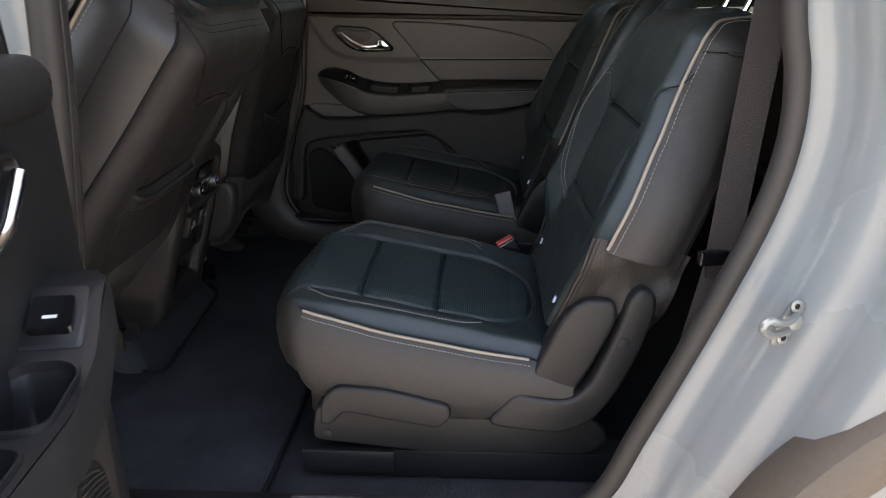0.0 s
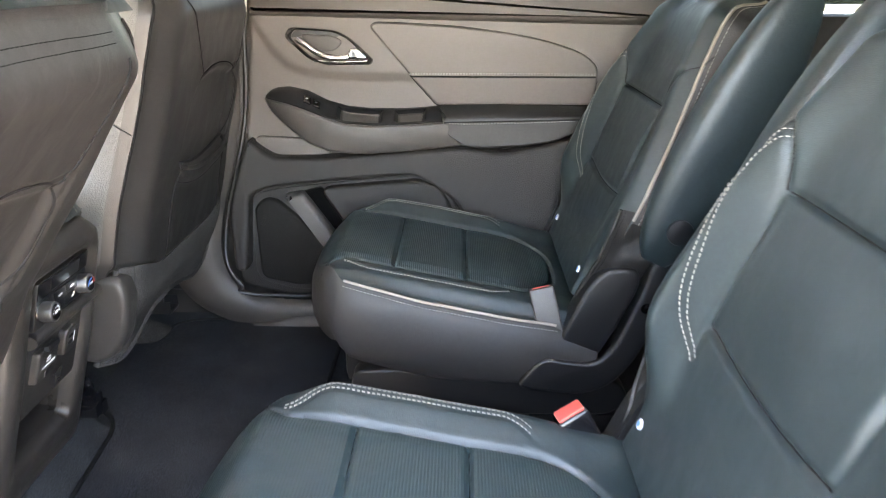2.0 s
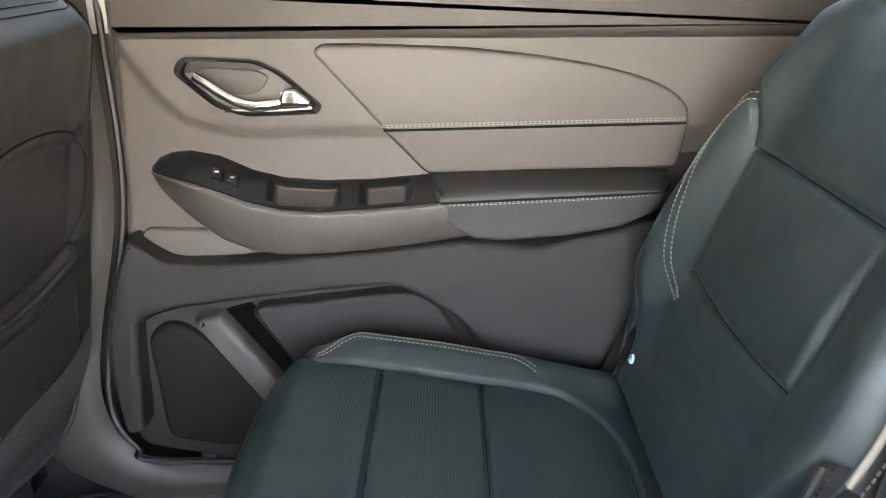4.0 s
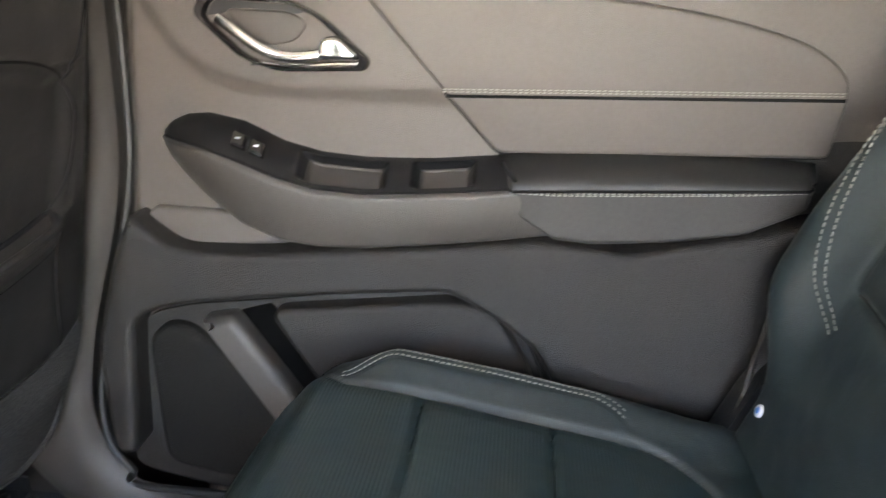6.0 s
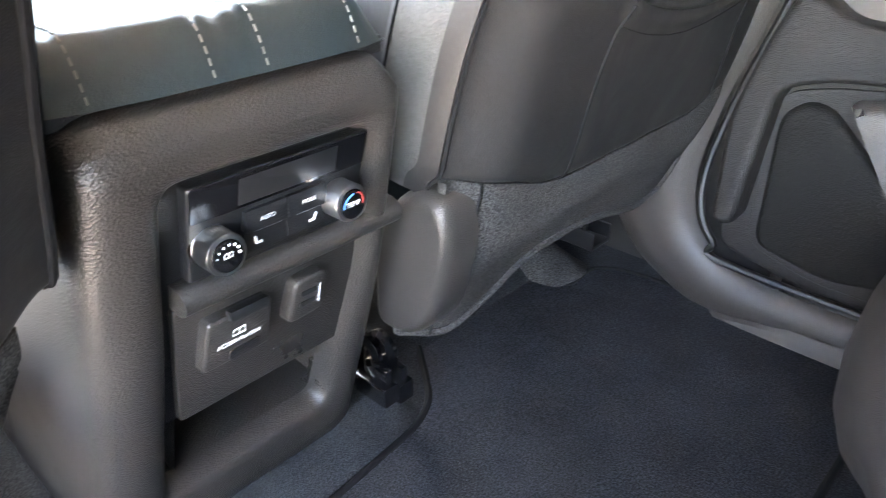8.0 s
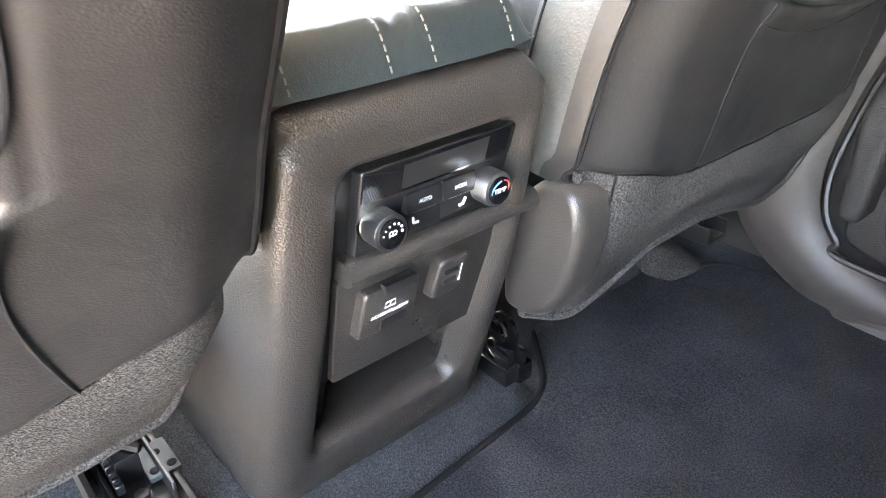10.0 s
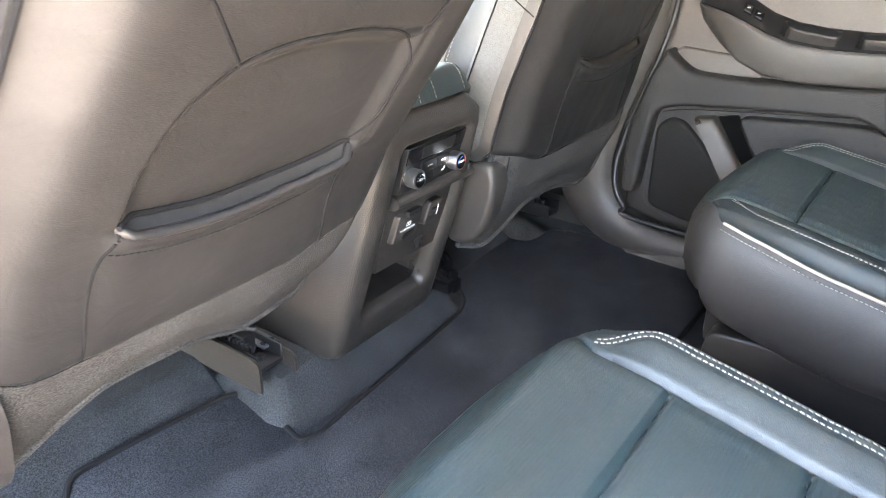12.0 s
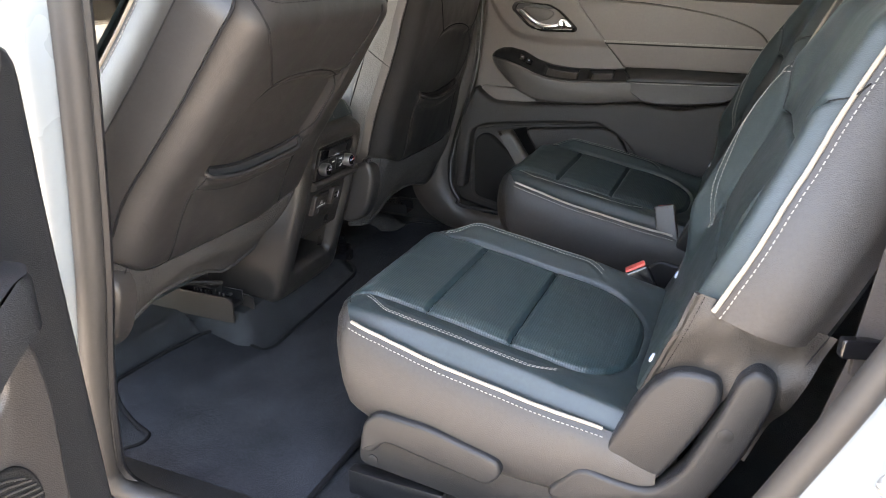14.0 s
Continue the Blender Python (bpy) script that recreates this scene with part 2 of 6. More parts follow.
def slab(bm, outline, put, depth, bevel=0.006, seg=3):
    """A plate of a flat outline [(a, b)], set into space by put(a, b, h), with a rounded front rim; h runs from 0 to depth."""
    n = len(outline)
    c = Vector((sum(p[0] for p in outline) / n, sum(p[1] for p in outline) / n))
    pts = [Vector(p) for p in outline]
    nor = []
    area = sum(pts[i - 1].cross(pts[i]) for i in range(n))
    sg = 1 if area > 0 else -1
    for i in range(n):
        d = (pts[(i + 1) % n] - pts[i - 1]).normalized()
        nor.append(Vector((d.y, -d.x)) * sg)
    rings = [[put(p.x, p.y, 0.0) for p in pts]]
    for k in range(seg + 1):
        t = math.pi / 2 * k / seg
        inn, h = bevel * (1 - math.cos(t)), depth - bevel + bevel * math.sin(t)
        rings.append([put(p.x - q.x * inn, p.y - q.y * inn, h) for p, q in zip(pts, nor)])
    loft(bm, rings)
    return bm


def rounded(points, r=0.01, n=4):
    """A polygon with its corners rounded."""
    out = []
    m = len(points)
    for i in range(m):
        p0, p, p1 = Vector(points[i - 1]), Vector(points[i]), Vector(points[(i + 1) % m])
        a, b = (p0 - p), (p1 - p)
        k = min(r, a.length * 0.45, b.length * 0.45)
        s, e = p + a.normalized() * k, p + b.normalized() * k
        for j in range(n + 1):
            t = j / n
            q = s * (1 - t) ** 2 + p * 2 * t * (1 - t) + e * t * t
            out.append((q.x, q.y))
    return out


def disc(bm, c, axis, r, h, n=24, bevel=0.0):
    """A short cylinder along axis from c."""
    axis = Vector(axis).normalized()
    u = axis.orthogonal().normalized()
    w = axis.cross(u)
    c = Vector(c)
    prof = [(r, 0.0), (r, h - bevel), (r - bevel * 0.3, h - bevel * 0.3), (r - bevel, h)] if bevel > 0 else [(r, 0.0), (r, h)]
    loft(bm, [[c + axis * z + (u * math.cos(t) + w * math.sin(t)) * q for t in (2 * math.pi * k / n for k in range(n))] for q, z in prof])
    return bm


def sheet(bm, fn, nu, nv):
    """A surface fn(u, v) with u, v from 0 to 1."""
    g = [[bm.verts.new(fn(i / nu, j / nv)) for j in range(nv + 1)] for i in range(nu + 1)]
    for i in range(nu):
        for j in range(nv):
            bm.faces.new((g[i][j], g[i + 1][j], g[i + 1][j + 1], g[i][j + 1]))
    return g


def thicken(bm, d):
    bmesh.ops.recalc_face_normals(bm, faces=bm.faces)
    bmesh.ops.solidify(bm, geom=bm.faces[:], thickness=d)
    return bm


FLOOR = 0.55
MID = 1.96          # the car's middle line in y
GROUND = 0.10


def ring_slab(bm, outer, inner, put, depth, sink=0.0, bevel=0.004):
    """A frame between two outlines of equal count; its inner wall goes down to sink."""
    n = len(outer)
    mid = lambda p, q, k: (p[0] + (q[0] - p[0]) * k, p[1] + (q[1] - p[1]) * k)
    rings = [[put(*p, 0.0) for p in outer], [put(*p, depth - bevel) for p in outer],
             [put(*mid(p, q, 0.12), depth) for p, q in zip(outer, inner)], [put(*mid(p, q, 0.85), depth) for p, q in zip(outer, inner)],
             [put(*p, depth - bevel) for p in inner], [put(*p, sink) for p in inner]]
    loft(bm, rings, cap=False)
    return bm


# ---------------------------------------------------------------- ground, floor, shell
def build_ground():
    bm = bmesh.new()
    sheet(bm, lambda u, v: Vector(((u - 0.5) * 3000, (v - 0.5) * 3000, GROUND)), 6, 6)
    solo("ground", bm, ASPHALT, "pale concrete of an open parking lot", "ground", kind="structure")
    # unseen dark ring, added to cut the bright horizon light
    bm = bmesh.new()
    n = 180
    rings = [[Vector((34 * math.cos(a), 34 * math.sin(a), GROUND + z * (3.2 + 1.0 * noise.noise((3 * math.cos(a), 3 * math.sin(a), 0)) + 0.8 * noise.noise((14 * math.cos(a), 14 * math.sin(a), 2))))) for a in (2 * math.pi * k / n for k in range(n))] for z in (0, 0.5, 1)]
    loft(bm, rings, cap=False)
    solo("backdrop", bm, BACKDROP, "added dark ring that screens off the low sky", "backdrop", kind="structure")


def build_floor():
    bm = bmesh.new()

    def f(u, v):
        x, y = -2.1 + 4.2 * u, 1.17 + 1.63 * v
        # step up under the front seats, tunnel round the console, rise to the rear
        step = 0.085 * smooth(-0.80, -0.90, x) * smooth(1.22, 1.27, y) * smooth(1.69, 1.66, y)
        hump = 0.088 * smooth(-0.665, -0.735, x) * smooth(1.655, 1.705, y) * smooth(2.21, 2.14, y)
        lift = 0.030 * smooth(-0.74, -0.84, x) * smooth(2.20, 2.28, y) * smooth(2.74, 2.66, y)
        rear = 0.10 * smooth(0.62, 0.75, x)
        return Vector((x, y, FLOOR - 0.004 + max(step, hump, lift) + rear + 0.0020 * noise.noise((x * 9, y * 9, 0))))
    sheet(bm, f, 300, 150)
    solo("floor", thicken(bm, 0.03), CARPET_FLOOR, "dark grey moulded carpet of the cabin floor", "floor", kind="structure")


def build_mat():
    """One carpet mat with a bound edge, cut round the console and the seat tracks."""
    line = [(-0.262, 1.20), (-0.262, 2.69), (-0.48, 2.70), (-0.60, 2.70), (-0.69, 2.69), (-0.735, 2.66), (-0.728, 2.580), (-0.765, 2.578), (-0.83, 2.605), (-0.86, 2.56), (-0.86, 2.40), (-0.845, 2.325),
            (-0.770, 2.270), (-0.700, 2.215), (-0.678, 2.165), (-0.660, 1.95), (-0.648, 1.80), (-0.640, 1.70), (-0.654, 1.668), (-0.74, 1.692), (-0.805, 1.715), (-0.822, 1.66), (-0.835, 1.50), (-0.840, 1.38),
            (-0.790, 1.352), (-0.722, 1.316), (-0.658, 1.296), (-0.650, 1.265), (-0.680, 1.228), (-0.63, 1.175), (-0.50, 1.17)]
    out = rounded(line, 0.05, 5)
    bm = bmesh.new()

    def put(a, b, h):
        lip = 0.030 * smooth(-0.785, -0.845, a) * smooth(1.76, 1.70, b)
        return Vector((a, b, FLOOR + h + lip + (0.0014 * noise.noise((a * 7, b * 7, 3)) if h > 0.004 else 0)))
    slab(bm, out, put, 0.010, 0.003, 2)
    mat = solo("floor_mat", bm, CARPET, "black carpet floor mat with a bound edge", "floor mat")
    bm = bmesh.new()
    tube(bm, [put(a, b, 0.0085) for a, b in out], 0.0056, 8, closed=True)
    part("binding", bm, SEAM, mat, "black sewn binding")


def build_shell():
    """Roof, headliner, windscreen end, rear end and the right-hand window band."""
    def roof_part(name, mat, label, category, x0, x1, y0, y1, z, d):
        bm = bmesh.new()

        def f(u, v):
            x, y = x0 + (x1 - x0) * u, y0 + (y1 - y0) * v
            return Vector((x, y, z + 0.03 * math.cos((y - MID) / 0.9 * math.pi / 2) - 0.05 * ((x - 0.8) / 1.8) ** 4))
        sheet(bm, f, 16, 12)
        return solo(name, thicken(bm, d), mat, label, category, kind="structure")
    for nm, z, d, mat, lab, o in (("ceiling", 1.80, 0.04, HEADLINER, "pale grey cloth headliner", 0.0), ("roof", 1.86, 0.02, WHITE, "white painted steel roof", 0.03)):
        roof_part(nm, mat, lab, nm, -1.45 - o, 2.6 + o, 1.08 - o, 2.84 + o, z, d)
    # rear closing wall and tailgate lining
    bm = bmesh.new()
    box(bm, (2.20, 1.08, 0.45), (2.30, 2.84, 1.25), 0.03)
    solo("wall_rear", bm, HARD, "grey plastic tailgate lining", "wall", kind="structure")
    # right-hand body side behind and before the rear door
    bm = bmesh.new()
    box(bm, (0.60, 2.72, 0.45), (2.25, 2.86, 1.36), 0.02)
    solo("wall_right_rear", bm, HARD, "grey plastic rear side trim", "wall", kind="structure")
    # white body side, coloured dark so no bright slit shows past the lining
    bm = bmesh.new()
    box(bm, (-0.52, 2.83, 0.45), (0.62, 2.90, 1.40), 0.02)
    solo("wall_right", bm, HARD_DARK, "outer body side, coloured dark to hide bright slits", "wall", kind="structure")
    bm = bmesh.new()
    box(bm, (-2.3, 2.77, 0.35), (-0.47, 2.90, 1.40), 0.02)
    solo("wall_right_front", bm, HARD, "grey lining of the front body side", "wall", kind="structure")
    for name, x0, x1 in (("pillar_right_middle", -0.58, -0.46), ("pillar_right_rear", 0.56, 0.75), ("pillar_right_back", 1.9, 2.25)):
        bm = bmesh.new()
        sheet(bm, lambda u, v: Vector((x0 + (x1 - x0) * u, 2.80 - 0.10 * v, 1.38 + 0.44 * v)), 2, 6)
        solo(name, thicken(bm, 0.05), HEADLINER, "pale grey window pillar trim", "pillar", kind="structure")
    for k, (x0, x1) in enumerate(((-1.6, -0.58), (-0.46, 0.56), (0.75, 1.9))):
        bm = bmesh.new()
        sheet(bm, lambda u, v: Vector((x0 + (x1 - x0) * u, 2.84 - 0.10 * v, 1.38 + 0.44 * v)), 2, 2)
        solo("window_%d" % (k + 1), thicken(bm, 0.005), CLEAR if k == 0 else GLASS, "clear front side window glass" if k == 0 else "dark tinted side window glass", "window", kind="structure")
    bm = bmesh.new()
    box(bm, (0.80, 1.03, 1.36), (0.98, 1.10, 1.84), 0.01)
    solo("wall_left_rear", bm, WHITE, "white rear door pillar", "wall", kind="structure")
    for nm, pts in (("window_left", ((0.98, 1.07, 1.36), (2.25, 1.07, 1.36), (2.25, 1.12, 1.82), (0.98, 1.12, 1.82))), ("window_rear", ((2.26, 1.10, 1.22), (2.26, 2.82, 1.22), (2.10, 2.82, 1.84), (2.10, 1.10, 1.84)))):
        bm = bmesh.new()
        bm.faces.new([bm.verts.new(q) for q in pts])
        solo(nm, thicken(bm, 0.005), GLASS, "dark tinted rear window glass", "window", kind="structure")
    bm = bmesh.new()
    box(bm, (1.6, 1.00, 0.45), (2.28, 1.10, 1.37), 0.02)
    solo("wall_left_back", bm, WHITE, "white rear corner of the body", "wall", kind="structure")
    # unseen front door and wall left out here to let light into the cabin
    bm = bmesh.new()
    box(bm, (-2.3, 1.00, 0.35), (-1.62, 1.12, 1.30), 0.02)
    solo("wall_left_front", bm, WHITE, "white front wing ahead of a gap left for light", "wall", kind="structure")
    bm = bmesh.new()
    box(bm, (-1.64, 1.00, 0.35), (-0.60, 1.20, 0.585), 0.02)
    solo("sill_front", bm, HARD_DARK, "added dark sill below a gap left for light", "trim", kind="structure")
    bm = bmesh.new()
    sheet(bm, lambda u, v: Vector((-2.10 + 0.68 * u, 1.10 + 1.72 * v, 1.20 + 0.60 * u)), 2, 2)
    ws = solo("window_front", thicken(bm, 0.005), CLEAR, "clear windscreen glass", "window", kind="structure")
    ws.visible_shadow = False
    # dashboard far ahead
    dash = thing("dashboard", (-1.7, MID, FLOOR), "black dashboard with a pale trim strip", "dashboard")
    bm = bmesh.new()
    rings = [[Vector((-2.2 + a, y, z)) for a, z in ((0, 0.6), (0.5, 0.7), (0.62, 0.95), (0.60, 1.10), (0.45, 1.20), (0, 1.22))] for y in (1.13, 1.5, 2.4, 2.79)]
    loft(bm, rings)
    part("dash_body", bm, HARD_DARK, dash)
    bm = bmesh.new()
    tube(bm, [(-1.57, y, 1.08) for y in (1.2, 1.6, 2.2, 2.75)], 0.012, 8)
    part("trim_strip", bm, BEIGE, dash, "pale satin trim strip")
    # centre stack with knobs, vents and a screen
    bm = bmesh.new()
    box(bm, (-1.78, MID - 0.19, 0.95), (-1.585, MID + 0.19, 1.40), 0.02, 3)
    st = part("centre_stack", bm, HARD_DARK, dash, "black centre stack")
    bm = bmesh.new()
    box(bm, (-1.590, MID - 0.165, 1.095), (-1.578, MID + 0.165, 1.215), 0.006)
    part("control_panel", bm, GLOSS, st, "gloss black climate control panel")
    for z in (1.226, 1.086):
        bm = bmesh.new()
        tube(bm, [(-1.578, MID - 0.18, z), (-1.574, MID, z), (-1.578, MID + 0.18, z)], 0.0055, 8)
        part("trim_bar", bm, SATIN, st, "satin metal trim bar")
    for y in (MID - 0.055, MID + 0.100):
        bm = bmesh.new()
        disc(bm, (-1.580, y, 1.180), (1, 0, 0), 0.026, 0.014, 28, 0.004)
        kn = part("knob", bm, CHROME, st, "chrome-ringed rotary knob")
        bm = bmesh.new()
        disc(bm, (-1.567, y, 1.180), (1, 0, 0), 0.018, 0.004, 24, 0.002)
        part("knob_face", bm, GLOSS, kn)
        bm = bmesh.new()
        for q in (-0.005, 0.001):
            box(bm, (-1.5632, y + q, 1.176), (-1.5625, y + q + 0.004, 1.184), 0)
        part("print", bm, PRINT, kn)
    for k in range(3):
        for z in (1.195, 1.160):
            bm = bmesh.new()
            box(bm, (-1.580, MID - 0.012 + 0.030 * k, z - 0.012), (-1.574, MID + 0.014 + 0.030 * k, z + 0.012), 0.002)
            bt = part("button", bm, HARD_DARK, st)
            bm = bmesh.new()
            box(bm, (-1.5736, MID - 0.004 + 0.030 * k, z - 0.002), (-1.5730, MID + 0.006 + 0.030 * k, z + 0.002), 0)
            part("print", bm, PRINT, bt)
    for y in (MID - 0.085, MID + 0.085):
        bm = bmesh.new()
        vent = [(y + 0.07 * math.copysign(abs(math.cos(a)) ** 0.7, math.cos(a)), 1.268 + 0.026 * math.sin(a)) for a in (2 * math.pi * k / 32 for k in range(32))]
        tube(bm, [(-1.582, a, b) for a, b in vent], 0.004, 6, closed=True)
        vr = part("vent_ring", bm, SATIN, st, "satin ring round an air vent")
        for z in (1.258, 1.268, 1.278):
            bm = bmesh.new()
            box(bm, (-1.588, y - 0.06, z - 0.0015), (-1.580, y + 0.06, z + 0.0015), 0)
            part("slat", bm, HARD, vr)
    bm = bmesh.new()
    box(bm, (-1.590, MID - 0.12, 1.305), (-1.580, MID + 0.12, 1.395), 0.004)
    part("screen", bm, GLOSS, st, "dark display screen")


def build_front_right_door():
    d = thing("front_passenger_door", (-1.3, 2.78, 0.6), "dark door lining with pale strip and chrome handle", "car door")
    put = lambda a, b, h: Vector((a, 2.79 - h, b))
    bm = bmesh.new()
    slab(bm, rounded([(-1.60, 0.62), (-0.66, 0.62), (-0.60, 1.40), (-1.60, 1.40)], 0.05), put, 0.035, 0.012)
    part("lining", bm, HARD_DARK, d)
    bm = bmesh.new()
    slab(bm, rounded([(-1.60, 1.270), (-1.60, 1.376), (-1.20, 1.370), (-0.75, 1.360), (-0.72, 1.352), (-1.20, 1.356), (-1.275, 1.352), (-1.425, 1.362), (-1.415, 1.325), (-1.375, 1.285), (-1.36, 1.270), (-1.48, 1.262)], 0.008), put, 0.047, 0.006)
    part("strip", bm, BEIGE, d, "pale painted strip")
    bm = bmesh.new()
    slab(bm, rounded([(-1.62, 1.382), (-0.64, 1.372), (-0.63, 1.42), (-1.62, 1.425)], 0.01), put, 0.045, 0.010, 3)
    part("upper_pad", bm, HARD, d, "dark grey upper door pad")
    bm = bmesh.new()
    slab(bm, rounded([(-1.418, 1.356), (-1.24, 1.352), (-1.20, 1.30), (-1.35, 1.290), (-1.395, 1.310)], 0.012), put, 0.043, 0.003)
    part("handle_cup", bm, GLOSS, d)
    bm = bmesh.new()
    tube(bm, spline([(-1.375, 2.738, 1.312), (-1.345, 2.730, 1.325), (-1.30, 2.728, 1.338), (-1.25, 2.735, 1.340)], 5), 0.008, 8)
    part("handle", bm, CHROME, d, "chrome pull handle")
    bm = bmesh.new()
    slab(bm, rounded([(-1.5, 1.00), (-0.7, 0.98), (-0.68, 1.08), (-1.5, 1.12)], 0.03), put, 0.09, 0.02)
    part("armrest", bm, LEATHER, d)


# ---------------------------------------------------------------- second-row seats
SIN, COS = math.sin(radians(23.2)), math.cos(radians(23.2))


def seat(side, yc, label):
    """A captain's chair of the second row; s runs outwards from its middle."""
    t = thing("captain_chair", (0.05, yc, FLOOR), label, "car seat", "second row captain chairs")
    Y = lambda s: yc + side * s

    def bs(x):
        return 0.155 + 0.050 * smooth(-0.17, -0.25, x)

    def half(x):
        return 0.250 - 0.020 * smooth(-0.14, -0.26, x) - 0.010 * smooth(0.12, 0.30, x)

    def inset(s, x):
        """Distance inside the rim of the quilted insert, whose rear corners are round."""
        if x < 0.13:
            return bs(x) - abs(s)
        return 0.115 * (1 - ((abs(s) / 0.155) ** 2.6 + ((x - 0.13) / 0.115) ** 2.6) ** (1 / 2.6))

    def crest(x):
        """Line of the double stitching along the top of the bolster."""
        return bs(x) + 0.002 + 0.038 * smooth(-0.20, -0.125, x) * smooth(0.185, 0.10, x)

    def top(s, x):
        a = abs(s)
        z = 0.889 - 0.20 * x
        d = inset(s, x)
        z += (0.030 if s * side > 0 else 0.008) * bell(a - 0.200, 0.036) * smooth(-0.225, -0.115, x) * (1 - 0.35 * smooth(0.10, 0.26, x))
        z -= (0.028 if s * side > 0 else 0.022) * smooth(0.216, 0.240, a) * (1 - 0.6 * smooth(0.0, -0.2, x))
        z -= 0.0080 * bell(d, 0.0036)
        ins = smooth(0.0, 0.014, d)
        for q in (-0.086, 0.058):
            z -= 0.0085 * bell(x - q, 0.0036) * ins
        z += smooth(0.0, 0.03, d) * (0.006 * math.sin(math.pi * min(max((x + 0.25) / 0.5, 0), 1)) + 0.0028 * abs(math.cos(math.pi * (x + 0.014) / 0.144)) ** 0.6)
        z -= 0.003 * bell(a - crest(x), 0.004) * smooth(-0.19, -0.15, x) * smooth(0.16, 0.12, x)
        z -= 0.058 * smooth(-0.180, -0.262, x) ** 1.6
        if s * side > 0:
            z -= 0.022 * smooth(0.13, 0.24, a) * smooth(-0.10, -0.20, x)
        z += 0.0016 * noise.noise((s * 12 + side * 3, x * 12, 1.0)) + 0.0006 * noise.noise((s * 45, x * 45, 7.0))
        return z

    def plan(u, v):
        """u across from -1 to 1, v from the front edge, 0, to the rear, 1."""
        xf = -0.254 + 0.078 * abs(u) ** 2.9
        x = xf + (0.31 - xf) * v
        return u * half(x), x

    bm = bmesh.new()

    def f(u, v):
        s, x = plan(2 * u - 1, v)
        return Vector((x, Y(s), top(s, x)))
    sheet(bm, f, 150, 190)
    for fc in bm.faces:
        c = fc.calc_center_median()
        if inset((c.y - yc) * side, c.x) > 0:
            fc.material_index = 1
    cushion = part("cushion", bm, LEATHER, t, "black leather seat cushion with quilted insert", sharp=80)
    cushion.data.materials.append(LEATHER_PERF)
    # skirt round outer side, front and inner side
    rim = [plan(1, v / 40) for v in range(40, 0, -1)] + [plan(1 - 2 * k / 60, 0) for k in range(61)] + [plan(-1, v / 40) for v in range(1, 41)]
    m = len(rim)
    rings = []
    for drop, out in ((0.0, 0.0), (0.006, 0.006), (0.03, 0.016), (0.07, 0.021), (0.11, 0.018), (0.145, 0.008), (0.165, -0.006), (0.172, -0.02)):
        r = []
        for i, (s, x) in enumerate(rim):
            (s0, x0), (s1, x1) = rim[max(i - 1, 0)], rim[min(i + 1, m - 1)]
            d = Vector((s1 - s0, x1 - x0)).normalized()
            n = Vector((-d.y, d.x))
            if n.x * s + n.y * (x - 0.05) < 0:
                n = -n
            front = smooth(-0.12, -0.24, x)
            o = out - 0.004 * front * (drop / 0.172) ** 2 + 0.004 * (drop / 0.172) * noise.noise((s * 9, x * 9, drop * 14 + side))
            k = 1 - 0.20 * smooth(0.0, 0.25, x)
            r.append(Vector((x + n.y * o, Y(s + n.x * o), top(s, x) - drop * k)))
        rings.append(r)
    bm = bmesh.new()
    loft(bm, rings, closed=False, cap=False)
    part("side_panel", bm, VINYL, t, "dark grey vinyl cushion side", sharp=80)
    # piping along both sides, seams and thread
    for sg in (1, -1):
        pts = []
        for v in range(0, 34):
            s, x = plan(sg * 0.995, 0.010 + v / 40)
            pts.append((x, Y(s + sg * 0.003), top(s, x) + 0.001))
        bm = bmesh.new()
        tube(bm, spline(pts, 2), 0.0029, 8)
        part("piping", bm, PIPING, t, "cream piping cord")
        bm = bmesh.new()
        stitches(bm, [(q[0], Y((q[1] - yc) * side + sg * 0.0080), q[2] - 0.009) for q in spline(pts, 2)], 0.0042, 0.0028, 0.0009)
        part("stitching", bm, THREAD, t)
        for off in (-0.0038, 0.0038):
            bm = bmesh.new()
            line = []
            for k in range(80):
                x = -0.180 + 0.322 * k / 79
                s = sg * (crest(x) + 0.006 + off)
                line.append((x, Y(s), top(s, x)))
            stitches(bm, line, 0.0042, 0.0026, 0.0009)
            part("stitching", bm, THREAD, t)
    # front hem of the insert with thread beside the corners
    for sg in (1, -1):
        bm = bmesh.new()
        stitches(bm, [(x + 0.006, Y(s), top(s, x + 0.006) + 0.0002) for s, x in (plan(sg * (0.62 + 0.27 * k / 20), 0.0) for k in range(21))], 0.004, 0.003, 0.0007)
        part("stitching", bm, SEAM, t)
    for q in (-0.086, 0.058):
        bm = bmesh.new()
        tube(bm, [(q, Y(-0.152 + 0.304 * k / 40), top(-0.152 + 0.304 * k / 40, q) + 0.0002) for k in range(41)], 0.0012, 5)
        part("seam", bm, SEAM, t)
    bm = bmesh.new()
    line = []
    for k in range(61):
        a = math.pi * k / 60
        s = 0.155 * math.copysign(abs(math.cos(a)) ** (2 / 2.6), math.cos(a))
        x = 0.13 + 0.115 * math.sin(a) ** (2 / 2.6)
        line.append((x, Y(s), top(s, x) + 0.0002))
    for sg in (1, -1):
        tube(bm, [(x, Y(sg * (bs(x) - 0.001)), top(sg * bs(x), x) + 0.0002) for x in (-0.225 + 0.355 * k / 40 for k in range(41))], 0.0010, 5)
        part("seam", bm, SEAM, t)
        bm = bmesh.new()
    tube(bm, line, 0.0011, 5)
    part("seam", bm, SEAM, t)

    # backrest
    X0, Z0 = 0.30, 0.85
